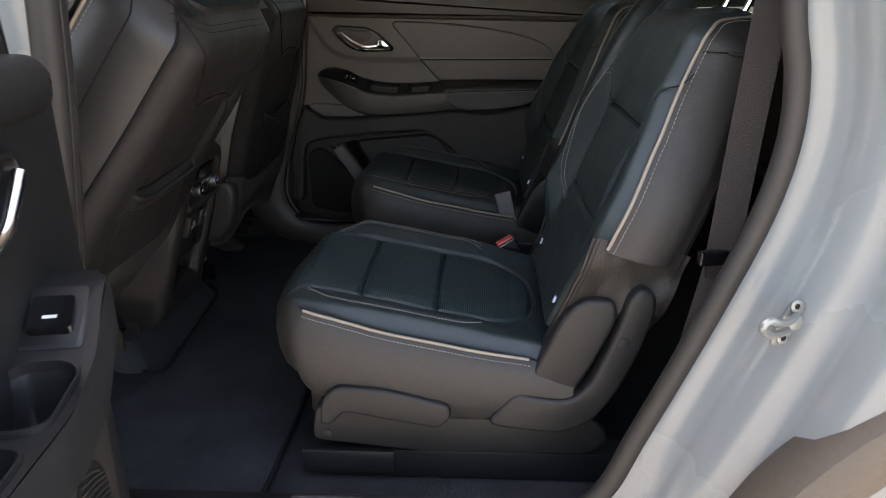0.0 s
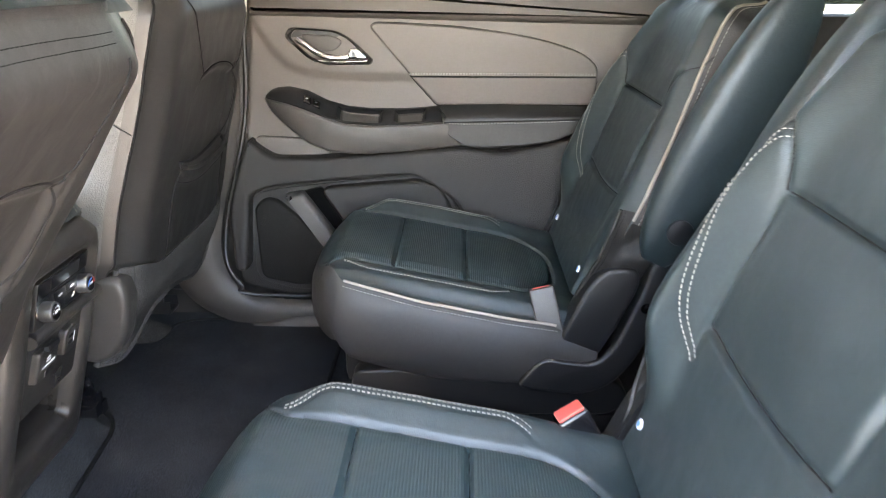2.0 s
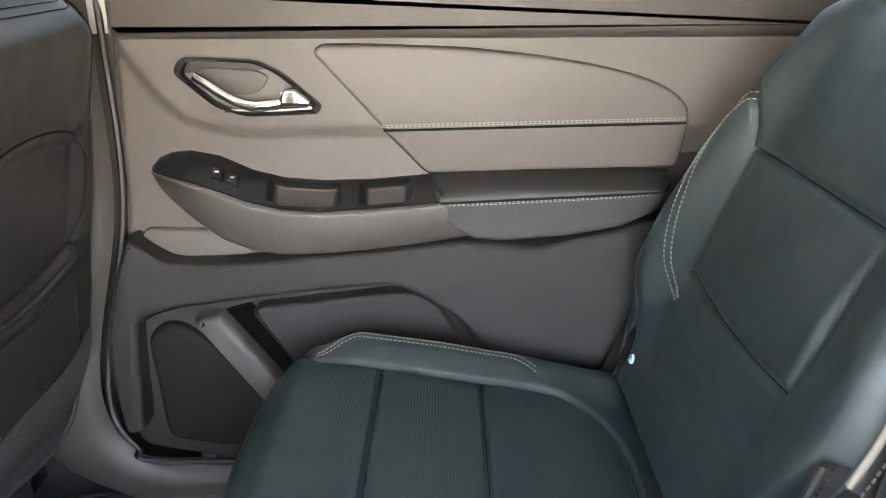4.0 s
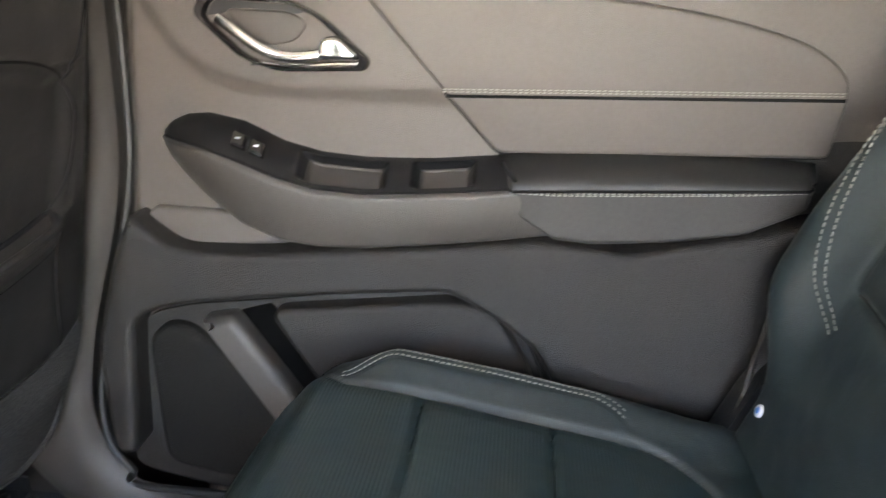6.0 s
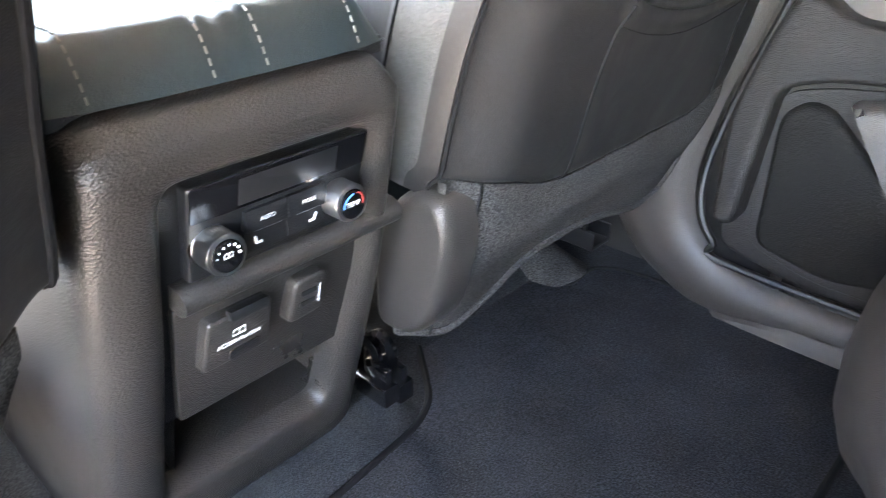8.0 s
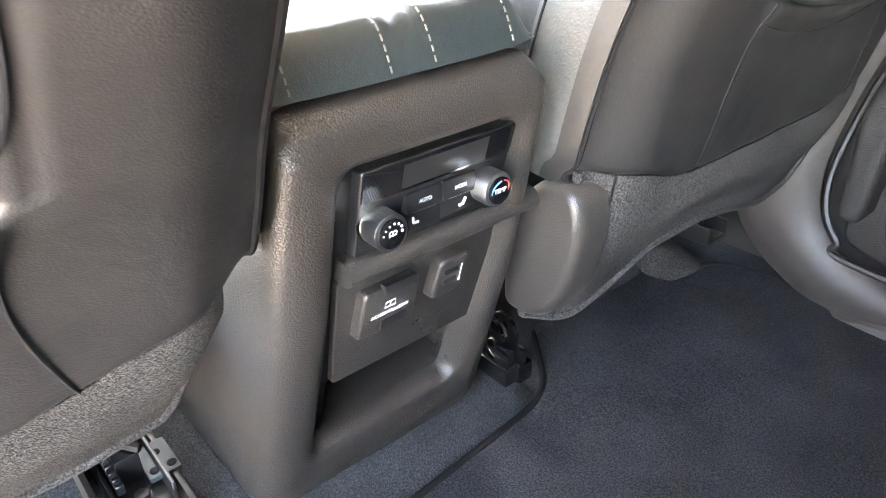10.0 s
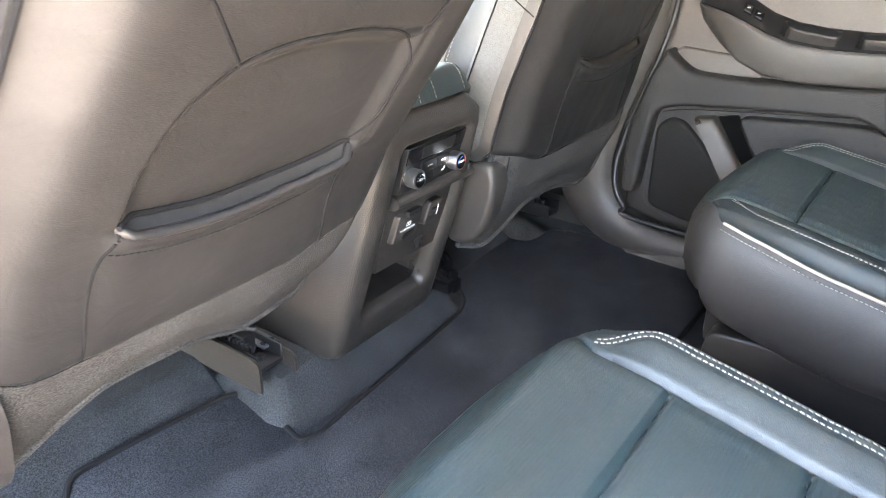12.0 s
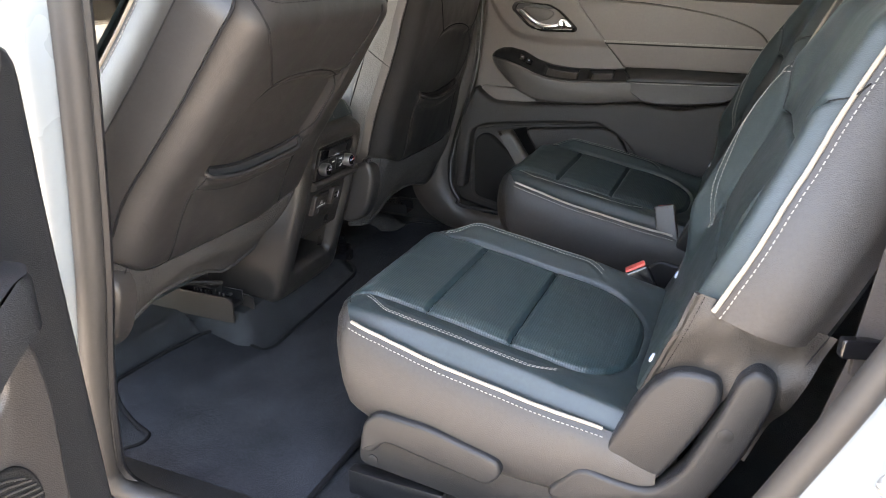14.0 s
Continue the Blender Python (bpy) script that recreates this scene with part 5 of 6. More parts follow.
# ---------------------------------------------------------------- right-hand rear door
def build_right_door():
    d = thing("rear_door_lining", (0.0, 2.78, 0.62), "closed rear door with grey-brown lining and chrome handle", "car door")
    put = lambda a, b, h: Vector((a, 2.785 - h - 0.045 * smooth(1.15, 0.75, b), b))
    bm = bmesh.new()
    base = rounded([(-0.545, 0.66), (-0.40, 0.625), (0.30, 0.64), (0.58, 0.78), (0.64, 1.05), (0.66, 1.372), (-0.478, 1.400), (-0.512, 1.10), (-0.562, 0.86)], 0.03, 5)
    slab(bm, base, put, 0.026, 0.008, 3)
    part("lining", bm, DOOR_LOW, d)
    left = lambda z: float(np.interp(z, (0.98, 1.10, 1.40), (-0.532, -0.512, -0.478)))
    fold = lambda x: float(np.interp(x, (-0.50, -0.475, -0.45, -0.42, -0.385, -0.34, -0.26, -0.08, 0.1), (1.40, 1.37, 1.322, 1.275, 1.243, 1.226, 1.217, 1.214, 1.20)))

    def upper(u, v):
        """Soft lining with a fold that runs down and along below the handle."""
        z = 0.985 + 0.405 * v
        x = left(z) + (0.650 - left(z)) * u ** 1.15
        h = 0.036 + 0.009 * smooth(-0.016, 0.012, z - fold(x)) - 0.016 * (1 - smooth(0.0, 0.016, x - left(z))) + 0.004 * math.sin(math.pi * (z - 1.0) / 0.4)
        return put(x, z, h + 0.0006 * noise.noise((x * 12, z * 12, 2)))
    bm = bmesh.new()
    sheet(bm, upper, 140, 80)
    part("upper_lining", bm, SOFT, d, "grey-brown soft door lining", sharp=80)
    # rail at the window line
    bm = bmesh.new()
    slab(bm, rounded([(-0.476, 1.360), (0.64, 1.330), (0.66, 1.416), (-0.470, 1.446)], 0.012), put, 0.060, 0.020, 5)
    part("window_ledge", bm, PILLAR, d)
    # padded insert with a pointed rear end
    ins = [(q.x, q.y) for q in spline([(-0.165, 1.344, 0), (-0.05, 1.340, 0), (0.10, 1.327, 0), (0.23, 1.306, 0), (0.330, 1.276, 0), (0.376, 1.243, 0), (0.384, 1.212, 0)], 6)]
    up = ins + [(0.372, 1.145), (-0.016, 1.146), (-0.080, 1.218), (-0.178, 1.334)]
    bm = bmesh.new()
    slab(bm, rounded(up, 0.008, 2), put, 0.057, 0.006, 3)
    part("insert", bm, SOFT, d, "soft padded insert")
    bm = bmesh.new()
    tube(bm, [put(*q, 0.0445) for q in rounded(up, 0.008, 2)], 0.0032, 6, closed=True)
    part("seam", bm, SEAM, d)
    bm = bmesh.new()
    tube(bm, [put(-0.079 + 0.458 * k / 30, 1.2155 - 0.002 * k / 30, 0.0570) for k in range(31)], 0.0022, 6)
    part("seam", bm, SEAM, d)
    for o in (0.0045, 0.0075):
        bm = bmesh.new()
        stitches(bm, [put(-0.080 + 0.458 * k / 30, 1.2155 + o - 0.002 * k / 30, 0.0574) for k in range(31)], 0.0045, 0.0025, 0.0009)
        part("stitching", bm, THREAD, d)
    # elbow pad: dark shelf on top, stitched edge, lighter face below
    ends = (-0.014, 0.362)
    ztop = lambda x: float(np.interp(x, (-0.014, 0.05, 0.14, 0.25, 0.362), (1.143, 1.150, 1.152, 1.148, 1.138)))
    zsew = lambda x: float(np.interp(x, (-0.014, 0.10, 0.25, 0.362), (1.108, 1.111, 1.114, 1.116)))
    zlow = lambda x: float(np.interp(x, (-0.014, 0.02, 0.055, 0.10, 0.20, 0.28, 0.33, 0.362), (1.106, 1.066, 1.040, 1.034, 1.040, 1.053, 1.078, 1.104)))

    def pad(u, v, face):
        x = ends[0] + (ends[1] - ends[0]) * u
        end = 0.3 + 0.7 * smooth(0, 0.05, min(u, 1 - u))
        if not face:
            z = ztop(x) + (zsew(x) - ztop(x)) * v
            return put(x, z, 0.044 + 0.048 * end * math.sin(math.pi / 2 * v) ** 0.8)
        z = zsew(x) + (zlow(x) - zsew(x)) * v
        return put(x, z, 0.044 + 0.048 * end * (1 - 0.10 * v) * (1 - smooth(0.80, 1.0, v) ** 2 * 0.8))
    bm = bmesh.new()
    sheet(bm, lambda u, v: pad(u, v, True), 70, 24)
    el = part("elbow_pad", bm, VINYL, d, "dark grey padded elbow rest", sharp=80)
    bm = bmesh.new()
    sheet(bm, lambda u, v: pad(u, v, False), 70, 14)
    part("pad_top", bm, PAD_TOP, el, "black vinyl top of the elbow rest", sharp=80)
    bm = bmesh.new()
    tube(bm, [pad(k / 60, 0.012, True) for k in range(61)], 0.0022, 6)
    part("seam", bm, SEAM, el)
    for o in (0.05, 0.085):
        bm = bmesh.new()
        stitches(bm, [pad(k / 60, o, True) + Vector((0, -0.0006, 0)) for k in range(1, 60)], 0.0045, 0.0025, 0.0009)
        part("stitching", bm, THREAD, el)
    # pull armrest: a boomerang with a hollowed black top
    xs = (-0.447, -0.435, -0.415, -0.385, -0.34, -0.29, -0.24, -0.18, -0.10, -0.02, 0.052)
    over = lambda x: float(np.interp(x, xs, (1.166, 1.180, 1.188, 1.190, 1.180, 1.155, 1.141, 1.135, 1.135, 1.140, 1.145)))
    brim = lambda x: float(np.interp(x, xs, (1.162, 1.163, 1.160, 1.155, 1.141, 1.121, 1.107, 1.102, 1.104, 1.108, 1.112)))
    under = lambda x: float(np.interp(x, xs, (1.150, 1.128, 1.108, 1.080, 1.045, 1.025, 1.019, 1.019, 1.025, 1.032, 1.040)))
    deep = lambda x: float(np.interp(x, xs, (0.056, 0.072, 0.082, 0.092, 0.098, 0.100, 0.100, 0.100, 0.098, 0.094, 0.088)))
    cut = lambda x: -0.014 + (1.146 - x) * 0.74     # slanted joint towards the elbow pad

    def face(u, v):
        x = xs[0] + (xs[-1] - xs[0]) * u
        z = brim(x) + (under(x) - brim(x)) * v
        x = min(x, cut(z))
        roll = 0.006 * (1 - smooth(0.0, 0.10, v)) ** 2
        return put(x, z, deep(x) - roll - 0.020 * v ** 2 - (deep(x) - 0.060) * smooth(0.82, 1.0, v) ** 2)
    bm = bmesh.new()
    sheet(bm, face, 110, 26)
    arm = part("pull_armrest", bm, ARMREST, d, "grey plastic pull armrest", sharp=80)
    wells = ((-0.266, -0.150), (-0.122, -0.040))

    def dip(x, v):
        """Depth of the two hollows in the top."""
        return max(smooth(x0, x0 + 0.014, x) * smooth(x1, x1 - 0.014, x) for x0, x1 in wells) * smooth(0.12, 0.24, v) * smooth(0.90, 0.80, v)

    def plate(u, v):
        x = xs[0] + (xs[-1] - xs[0]) * u
        z = over(x) + (brim(x) - over(x)) * v
        x = min(x, cut(z))
        far = 0.040 + (deep(x) - 0.006 - 0.040) * v ** 0.75
        return put(x, z + 0.004 * math.sin(math.pi * v) - 0.014 * dip(x, v), far - 0.018 * dip(x, v))
    bm = bmesh.new()
    sheet(bm, plate, 200, 40)
    tp = part("top_plate", bm, PLATE, arm, "black hollowed top plate", sharp=70)
    tp.data.materials.append(PILLAR)
    for i, fc in enumerate(tp.data.polygons):
        x = xs[0] + (xs[-1] - xs[0]) * (i // 40 + 0.5) / 200
        if dip(x, (i % 40 + 0.5) / 40) > 0.75:
            fc.material_index = 1
    bm = bmesh.new()
    tube(bm, [face(k / 80, 0.0) + Vector((0, -0.0006, 0.0004)) for k in range(1, 78)], 0.0016, 6)
    part("brim_joint", bm, SEAM, arm)
    bm = bmesh.new()
    tube(bm, [put(cut(z) + 0.002, z, 0.086 - 0.03 * smooth(1.07, 1.035, z)) for z in (1.142 - 0.106 * k / 20 for k in range(21))], 0.0028, 6)
    part("joint", bm, SEAM, arm)
    for x0 in (-0.345, -0.322):
        bm = bmesh.new()
        u0 = (x0 - xs[0]) / (xs[-1] - xs[0])
        q = [plate(u0 + du, v) for du, v in ((0.0, 0.42), (0.034, 0.42), (0.034, 0.74), (0.0, 0.74))]
        loft(bm, [q, [p_ + Vector((0, -0.003, 0.004)) for p_ in q], [p_.lerp(q[0].lerp(q[2], 0.5), 0.2) + Vector((0, -0.004, 0.006)) for p_ in q]])
        sw = part("window_switch", bm, GLOSS, arm)
        bm = bmesh.new()
        c_ = q[0].lerp(q[2], 0.5) + Vector((0, -0.0046, 0.0064))
        box(bm, c_ - Vector((0.003, 0.0008, 0.0012)), c_ + Vector((0.003, 0.0002, 0.0012)), 0)
        part("print", bm, BADGE, sw)
    # handle: slanted bezel, deep cup, chrome lever with a thumb end
    bez = rounded([(-0.388, 1.312), (-0.374, 1.334), (-0.262, 1.326), (-0.226, 1.308), (-0.170, 1.256), (-0.176, 1.244), (-0.285, 1.243), (-0.330, 1.258)], 0.014, 5)
    c0 = Vector((-0.279, 1.288))
    inn = [tuple(c0 + (Vector(p) - c0) * 0.88) for p in bez]
    bm = bmesh.new()
    ring_slab(bm, bez, inn, put, 0.060, 0.020, 0.004)
    hb_ = part("handle_bezel", bm, GLOSS, d, "gloss black handle bezel")
    bm = bmesh.new()
    slab(bm, inn, put, 0.0475, 0.001, 1)
    part("handle_cup", bm, HARD_DARK, hb_)
    bm = bmesh.new()
    slab(bm, rounded([(-0.352, 1.318), (-0.268, 1.313), (-0.243, 1.300), (-0.262, 1.278), (-0.300, 1.272), (-0.330, 1.290)], 0.016, 4), put, 0.0505, 0.003, 3)
    part("cup_back", bm, PILLAR, hb_, "grey-brown back of the handle cup")
    bm = bmesh.new()
    line = spline([(-0.356, 1.306, 0), (-0.335, 1.293, 0), (-0.305, 1.273, 0), (-0.275, 1.262, 0), (-0.240, 1.262, 0), (-0.210, 1.268, 0)], 6)
    tube(bm, [put(q.x, q.y, 0.058 + 0.008 * math.sin(math.pi * k / (len(line) - 1))) for k, q in enumerate(line)], 0.0068, 10, 0.55, up=(0, 1, 0))
    part("handle", bm, CHROME, hb_, "chrome inside door handle")
    bm = bmesh.new()
    slab(bm, rounded([(-0.236, 1.258), (-0.228, 1.284), (-0.208, 1.286), (-0.184, 1.264), (-0.186, 1.256)], 0.008, 4), put, 0.066, 0.006, 4)
    part("thumb_rest", bm, CHROME, hb_, "chrome thumb end of the handle")
    bm = bmesh.new()
    tube(bm, [put(q[0], q[1], 0.056) for q in ((-0.318, 1.2535), (-0.25, 1.2505), (-0.184, 1.2520))], 0.0035, 8)
    part("trim", bm, CHROME, hb_)
    # curved ridge below the armrest, pocket and speaker
    bm = bmesh.new()
    low = rounded([(-0.545, 0.665), (-0.40, 0.632), (0.10, 0.64), (0.33, 0.68), (0.46, 0.80), (0.40, 1.085), (0.30, 1.055), (0.15, 1.020), (0.035, 1.030), (-0.10, 1.008), (-0.30, 1.000),
                   (-0.44, 1.000), (-0.478, 1.030), (-0.500, 1.046), (-0.516, 1.00), (-0.552, 0.86)], 0.025, 5)
    slab(bm, low, put, 0.040, 0.008, 4)
    lw = part("lower_panel", bm, DOOR_LOW, d, "grey lower door panel")
    bm = bmesh.new()
    slab(bm, rounded([(-0.475, 1.066), (-0.30, 1.058), (-0.285, 1.020), (-0.40, 1.012), (-0.455, 1.018), (-0.487, 1.050)], 0.012), put, 0.048, 0.006, 4)
    part("tray", bm, SOFT, d, "grey-brown pull pocket")
    bm = bmesh.new()
    ridge = rounded([(-0.522, 1.00), (-0.494, 1.066), (-0.470, 1.045), (-0.43, 1.019), (-0.30, 1.018), (-0.211, 1.025), (-0.10, 1.031), (0.045, 1.045), (0.15, 1.030), (0.30, 1.060), (0.40, 1.085), (0.46, 0.80), (0.33, 0.68),
                     (0.13, 0.66), (0.09, 0.80), (0.039, 0.905), (-0.023, 0.950), (-0.077, 0.976), (-0.248, 0.964), (-0.44, 0.944), (-0.495, 0.925), (-0.512, 0.72), (-0.545, 0.72), (-0.552, 0.88)], 0.022, 5)
    slab(bm, ridge, put, 0.086, 0.012, 4)
    part("ridge", bm, DOOR_LOW, lw)
    pit = rounded([(-0.505, 0.912), (-0.44, 0.930), (-0.05, 0.972), (-0.01, 0.960), (0.045, 0.870), (0.09, 0.70), (-0.25, 0.655), (-0.40, 0.655), (-0.50, 0.685)], 0.03, 5)
    bm = bmesh.new()
    slab(bm, pit, put, 0.044, 0.001, 1)
    part("pocket_back", bm, DOOR_LOW, lw)
    # solid black plate on the panel, painted shade of an open gap
    bm = bmesh.new()
    slab(bm, rounded([(-0.362, 0.926), (-0.316, 0.938), (-0.196, 0.765), (-0.205, 0.70), (-0.245, 0.70), (-0.240, 0.75)], 0.006), put, 0.0460, 0.001, 1)
    part("gap_shade", bm, VOID, lw, "black plate painting the shade of the gap beside the pocket")
    bm = bmesh.new()
    slab(bm, rounded([(-0.492, 0.886), (-0.462, 0.910), (-0.430, 0.905), (-0.278, 0.770), (-0.262, 0.69), (-0.38, 0.668), (-0.486, 0.690)], 0.026, 6), put, 0.058, 0.010, 5)
    part("speaker_grille", bm, GRILLE, lw, "dark perforated speaker grille")
    bm = bmesh.new()
    slab(bm, rounded([(-0.412, 0.920), (-0.362, 0.930), (-0.236, 0.76), (-0.252, 0.70), (-0.268, 0.74)], 0.012, 4), put, 0.074, 0.016, 5)
    part("pocket_strap", bm, ARMREST, lw, "grey slanted strap")
    bm = bmesh.new()
    lipped = lambda a, b_, h: put(a, b_, h + 0.014 * smooth(0.86, 0.96, b_) - 0.006 * smooth(0.86, 0.70, b_))
    slab(bm, rounded([(-0.318, 0.9375), (-0.06, 0.9600), (-0.012, 0.948), (0.036, 0.864), (0.06, 0.70), (-0.15, 0.68), (-0.205, 0.76)], 0.03, 6), lipped, 0.060, 0.010, 5)
    part("map_pocket", bm, DOOR_LOW, lw, "grey map pocket")
    # sill trim, weather strip and pillar trim ahead of the door
    bm = bmesh.new()
    sec = [(0.0, 0.0), (0.0, 0.075), (-0.020, 0.090), (-0.055, 0.085), (-0.075, 0.05), (-0.08, 0.0)]
    loft(bm, [[Vector((x, 2.735 + a, FLOOR + b * k)) for a, b in sec] for x, k in ((-0.54, 0.10), (-0.47, 0.34), (-0.40, 0.56), (-0.30, 0.69), (-0.2, 0.72), (0.5, 0.72))])
    solo("sill_trim", bm, PILLAR, "grey plastic door sill trim", "trim", kind="structure")
    bm = bmesh.new()
    line = spline([(-0.485, 2.745, 1.42), (-0.505, 2.742, 1.12), (-0.565, 2.715, 0.88), (-0.580, 2.695, 0.75), (-0.545, 2.685, 0.675), (-0.46, 2.685, 0.640), (0.35, 2.69, 0.64)], 8)
    tube(bm, line, 0.006, 8, up=(0, 1, 0))
    solo("door_seal", bm, HARD_DARK, "dark rubber weather strip round the door", "trim", kind="structure")
    # carpet flap over the rail end
    bm = bmesh.new()
    sheet(bm, lambda u, v: Vector((-0.96 + 0.235 * u - 0.03 * (2 * v - 1) ** 2, 2.545 + 0.13 * v, FLOOR + 0.004 + 0.075 * math.sin(math.pi * v) ** 0.7 * (1 - 0.85 * u * u))), 14, 14)
    solo("carpet_flap", bm, CARPET_GREY, "grey carpet flap over the seat rail end", "carpet", sharp=80)
    bm = bmesh.new()

    path = spline([(-0.500, 1.42, 0), (-0.520, 1.12, 0), (-0.578, 0.88, 0), (-0.592, 0.75, 0), (-0.560, 0.668, 0), (-0.47, 0.628, 0), (-0.20, 0.622, 0), (0.35, 0.622, 0)], 10)
    section = [(-0.004, 0.0), (0.005, 0.010), (0.020, 0.019), (0.050, 0.024), (0.085, 0.022), (0.120, 0.010), (0.145, -0.010)]
    rings = []
    for k, p in enumerate(path):
        d = (path[min(k + 1, len(path) - 1)] - path[max(k - 1, 0)]).normalized()
        o = Vector((d.y, -d.x)) if d.y < 0 or d.x > 0 else Vector((-1, 0))
        if o.x > 0 and o.y > 0:
            o = -o
        if d.y < 0:
            o = Vector((d.y, -d.x))
        kk = 1 - 0.30 * smooth(0.72, 0.62, p.y)
        rings.append([Vector((p.x + o.x * a * kk, 2.735 - 0.045 * smooth(1.15, 0.75, p.y) - b, max(p.y + o.y * a * kk, FLOOR - 0.02))) for a, b in section])
    loft(bm, rings, closed=False, cap=False)
    solo("pillar_right", bm, PILLAR, "grey-brown lower pillar trim", "pillar", kind="structure", sharp=80)


# ---------------------------------------------------------------- left-hand opening
def build_left_body():
    # white middle pillar with its seal
    line = spline([(-0.395, 1.07, 1.80), (-0.422, 1.07, 1.40), (-0.444, 1.07, 1.19), (-0.468, 1.07, 1.02), (-0.504, 1.075, 0.86), (-0.532, 1.085, 0.71), (-0.545, 1.10, 0.64), (-0.51, 1.115, 0.60), (-0.40, 1.125, 0.59)], 8)
    bm = bmesh.new()
    tube(bm, line, 0.021, 10, 1.0, up=(0, 1, 0))
    solo("door_seal", bm, RUBBER, "grey-brown rubber door seal on the pillar", "trim", kind="structure")
    bm = bmesh.new()
    tube(bm, [p + Vector((0.014, 0.014, 0)) for p in line], 0.010, 8, up=(0, 1, 0))
    solo("door_seal", bm, HARD_DARK, "dark inner lip of the door seal", "trim", kind="structure")
    bm = bmesh.new()
    rings = []
    for p in line[:-14]:
        rings.append([p + Vector(q) for q in ((-0.005, 0.03, 0), (-0.012, -0.012, 0), (-0.03, -0.028, 0), (-0.07, -0.034, 0), (-0.085, -0.060, 0), (-0.10, -0.10, 0), (-0.25, -0.115, 0), (-0.25, 0.05, 0))])
    loft(bm, rings)
    b = solo("pillar_left", bm, WHITE, "white painted door pillar", "pillar", kind="structure")
    bm = bmesh.new()
    box(bm, (-0.57, 1.030, 0.990), (-0.50, 1.048, 1.045), 0.008)
    tube(bm, spline([(-0.53, 1.040, 1.018), (-0.50, 1.00, 1.012), (-0.485, 0.965, 1.004), (-0.47, 0.94, 1.0)], 4), 0.012, 8, 0.6)
    disc(bm, (-0.525, 1.022, 1.010), (0.2, -0.3, 1), 0.012, 0.024, 16, 0.004)
    solo("door_check", bm, SATIN, "grey metal door check arm on the white pillar", "door hinge")
    bm = bmesh.new()
    rings = [[Vector((x, y, z)) for y, z in ((1.20, 0.55), (1.20, 0.575), (1.185, 0.600), (1.10, 0.600), (1.07, 0.590), (1.04, 0.555), (0.985, 0.54), (0.975, 0.40), (1.20, 0.40))] for x in (-0.62, -0.4, 0.0, 0.45)]
    loft(bm, rings)
    solo("sill", bm, HARD_DARK, "black plastic entry sill plate", "trim", kind="structure")
    for y in (1.175, 1.145, 1.115):
        bm = bmesh.new()
        tube(bm, [(-0.16 + (y - 1.115) * -0.5, y, 0.602), (0.32, y, 0.602)], 0.004, 6, 0.6)
        solo("sill_rib", bm, HARD, "raised rib on the sill plate", "trim", kind="structure")
    # rear edge of the opening: seal, white jamb, quarter panel
    edge = spline([(0.500, 1.12, 1.80), (0.535, 1.12, 1.45), (0.556, 1.12, 1.34), (0.558, 1.12, 1.25), (0.539, 1.12, 1.153), (0.498, 1.12, 1.037), (0.445, 1.12, 0.905), (0.391, 1.12, 0.778), (0.345, 1.12, 0.673), (0.27, 1.12, 0.60)], 8)
    bm = bmesh.new()
    tube(bm, edge, 0.017, 10, up=(0, 1, 0))
    solo("door_seal", bm, RUBBER, "grey-brown rubber door seal round the opening", "trim", kind="structure")
    bm = bmesh.new()
    prof = ((-0.004, 0.012, 0), (0.012, -0.008, 0), (0.030, -0.015, 0), (0.048, -0.020, 0), (0.060, -0.040, 0), (0.075, -0.075, 0), (0.100, -0.092, 0), (0.125, -0.098, 0), (0.135, -0.115, 0), (0.142, -0.150, 0), (0.160, -0.170, 0), (0.20, -0.178, 0), (0.30, -0.185, 0), (0.5, -0.19, 0), (1.75, -0.16, 0))
    rings = []
    for i, p in enumerate(edge):
        d = (edge[min(i + 1, len(edge) - 1)] - edge[max(i - 1, 0)]).normalized()
        nrm = Vector((-d.z, 0, d.x))
        if nrm.x < 0:
            nrm = -nrm
        row = []
        for a, b_, _ in prof:
            k = smooth(0.14, 0.5, a)
            dirx = nrm.lerp(Vector((1, 0, 0)), min(k * 1.5, 1))
            row.append(Vector((p.x + dirx.x * a, p.y + b_, p.z + dirx.z * a * (1 - k))))
        rings.append(row)
    rows = rings
    CX, CZ, CR = 1.01, 0.490, 0.50
    loft(bm, rows, closed=False, cap=False)
    dead = [f for f in bm.faces if all((v.co.x - CX) ** 2 + (v.co.z - CZ) ** 2 < CR ** 2 for v in f.verts)]
    bmesh.ops.delete(bm, geom=dead, context='FACES')
    body = solo("quarter_panel", bm, WHITE, "white painted rear quarter and door jamb", "wall", kind="structure", sharp=60)
    # cladding round the wheel arch
    bm = bmesh.new()
    rings = []
    for k in range(41):
        a = radians(-15 + 210 * k / 40)
        rings.append([Vector((CX + r * math.cos(a), y, CZ + r * math.sin(a))) for r, y in ((0.575, 0.945), (0.565, 0.925), (0.540, 0.915), (0.510, 0.915), (0.495, 0.925), (0.488, 0.96), (0.49, 1.14), (0.575, 1.0))])
    loft(bm, rings)
    solo("arch_cladding", bm, CLADDING, "brown-grey plastic wheel arch cladding", "trim", kind="structure")
    # rear wheel
    bm = bmesh.new()
    disc(bm, (CX, 1.06 - 0.09, CZ), (0, 1, 0), 0.245, 0.18, 48, 0.01)
    w = part("wheel", bm, SATIN, body, "grey alloy rear wheel")
    bm = bmesh.new()
    prof = [(0.245, -0.11), (0.29, -0.125), (0.35, -0.122), (0.378, -0.108), (0.385, -0.09), (0.387, 0.0), (0.385, 0.09), (0.378, 0.108), (0.35, 0.122), (0.29, 0.125), (0.245, 0.11)]
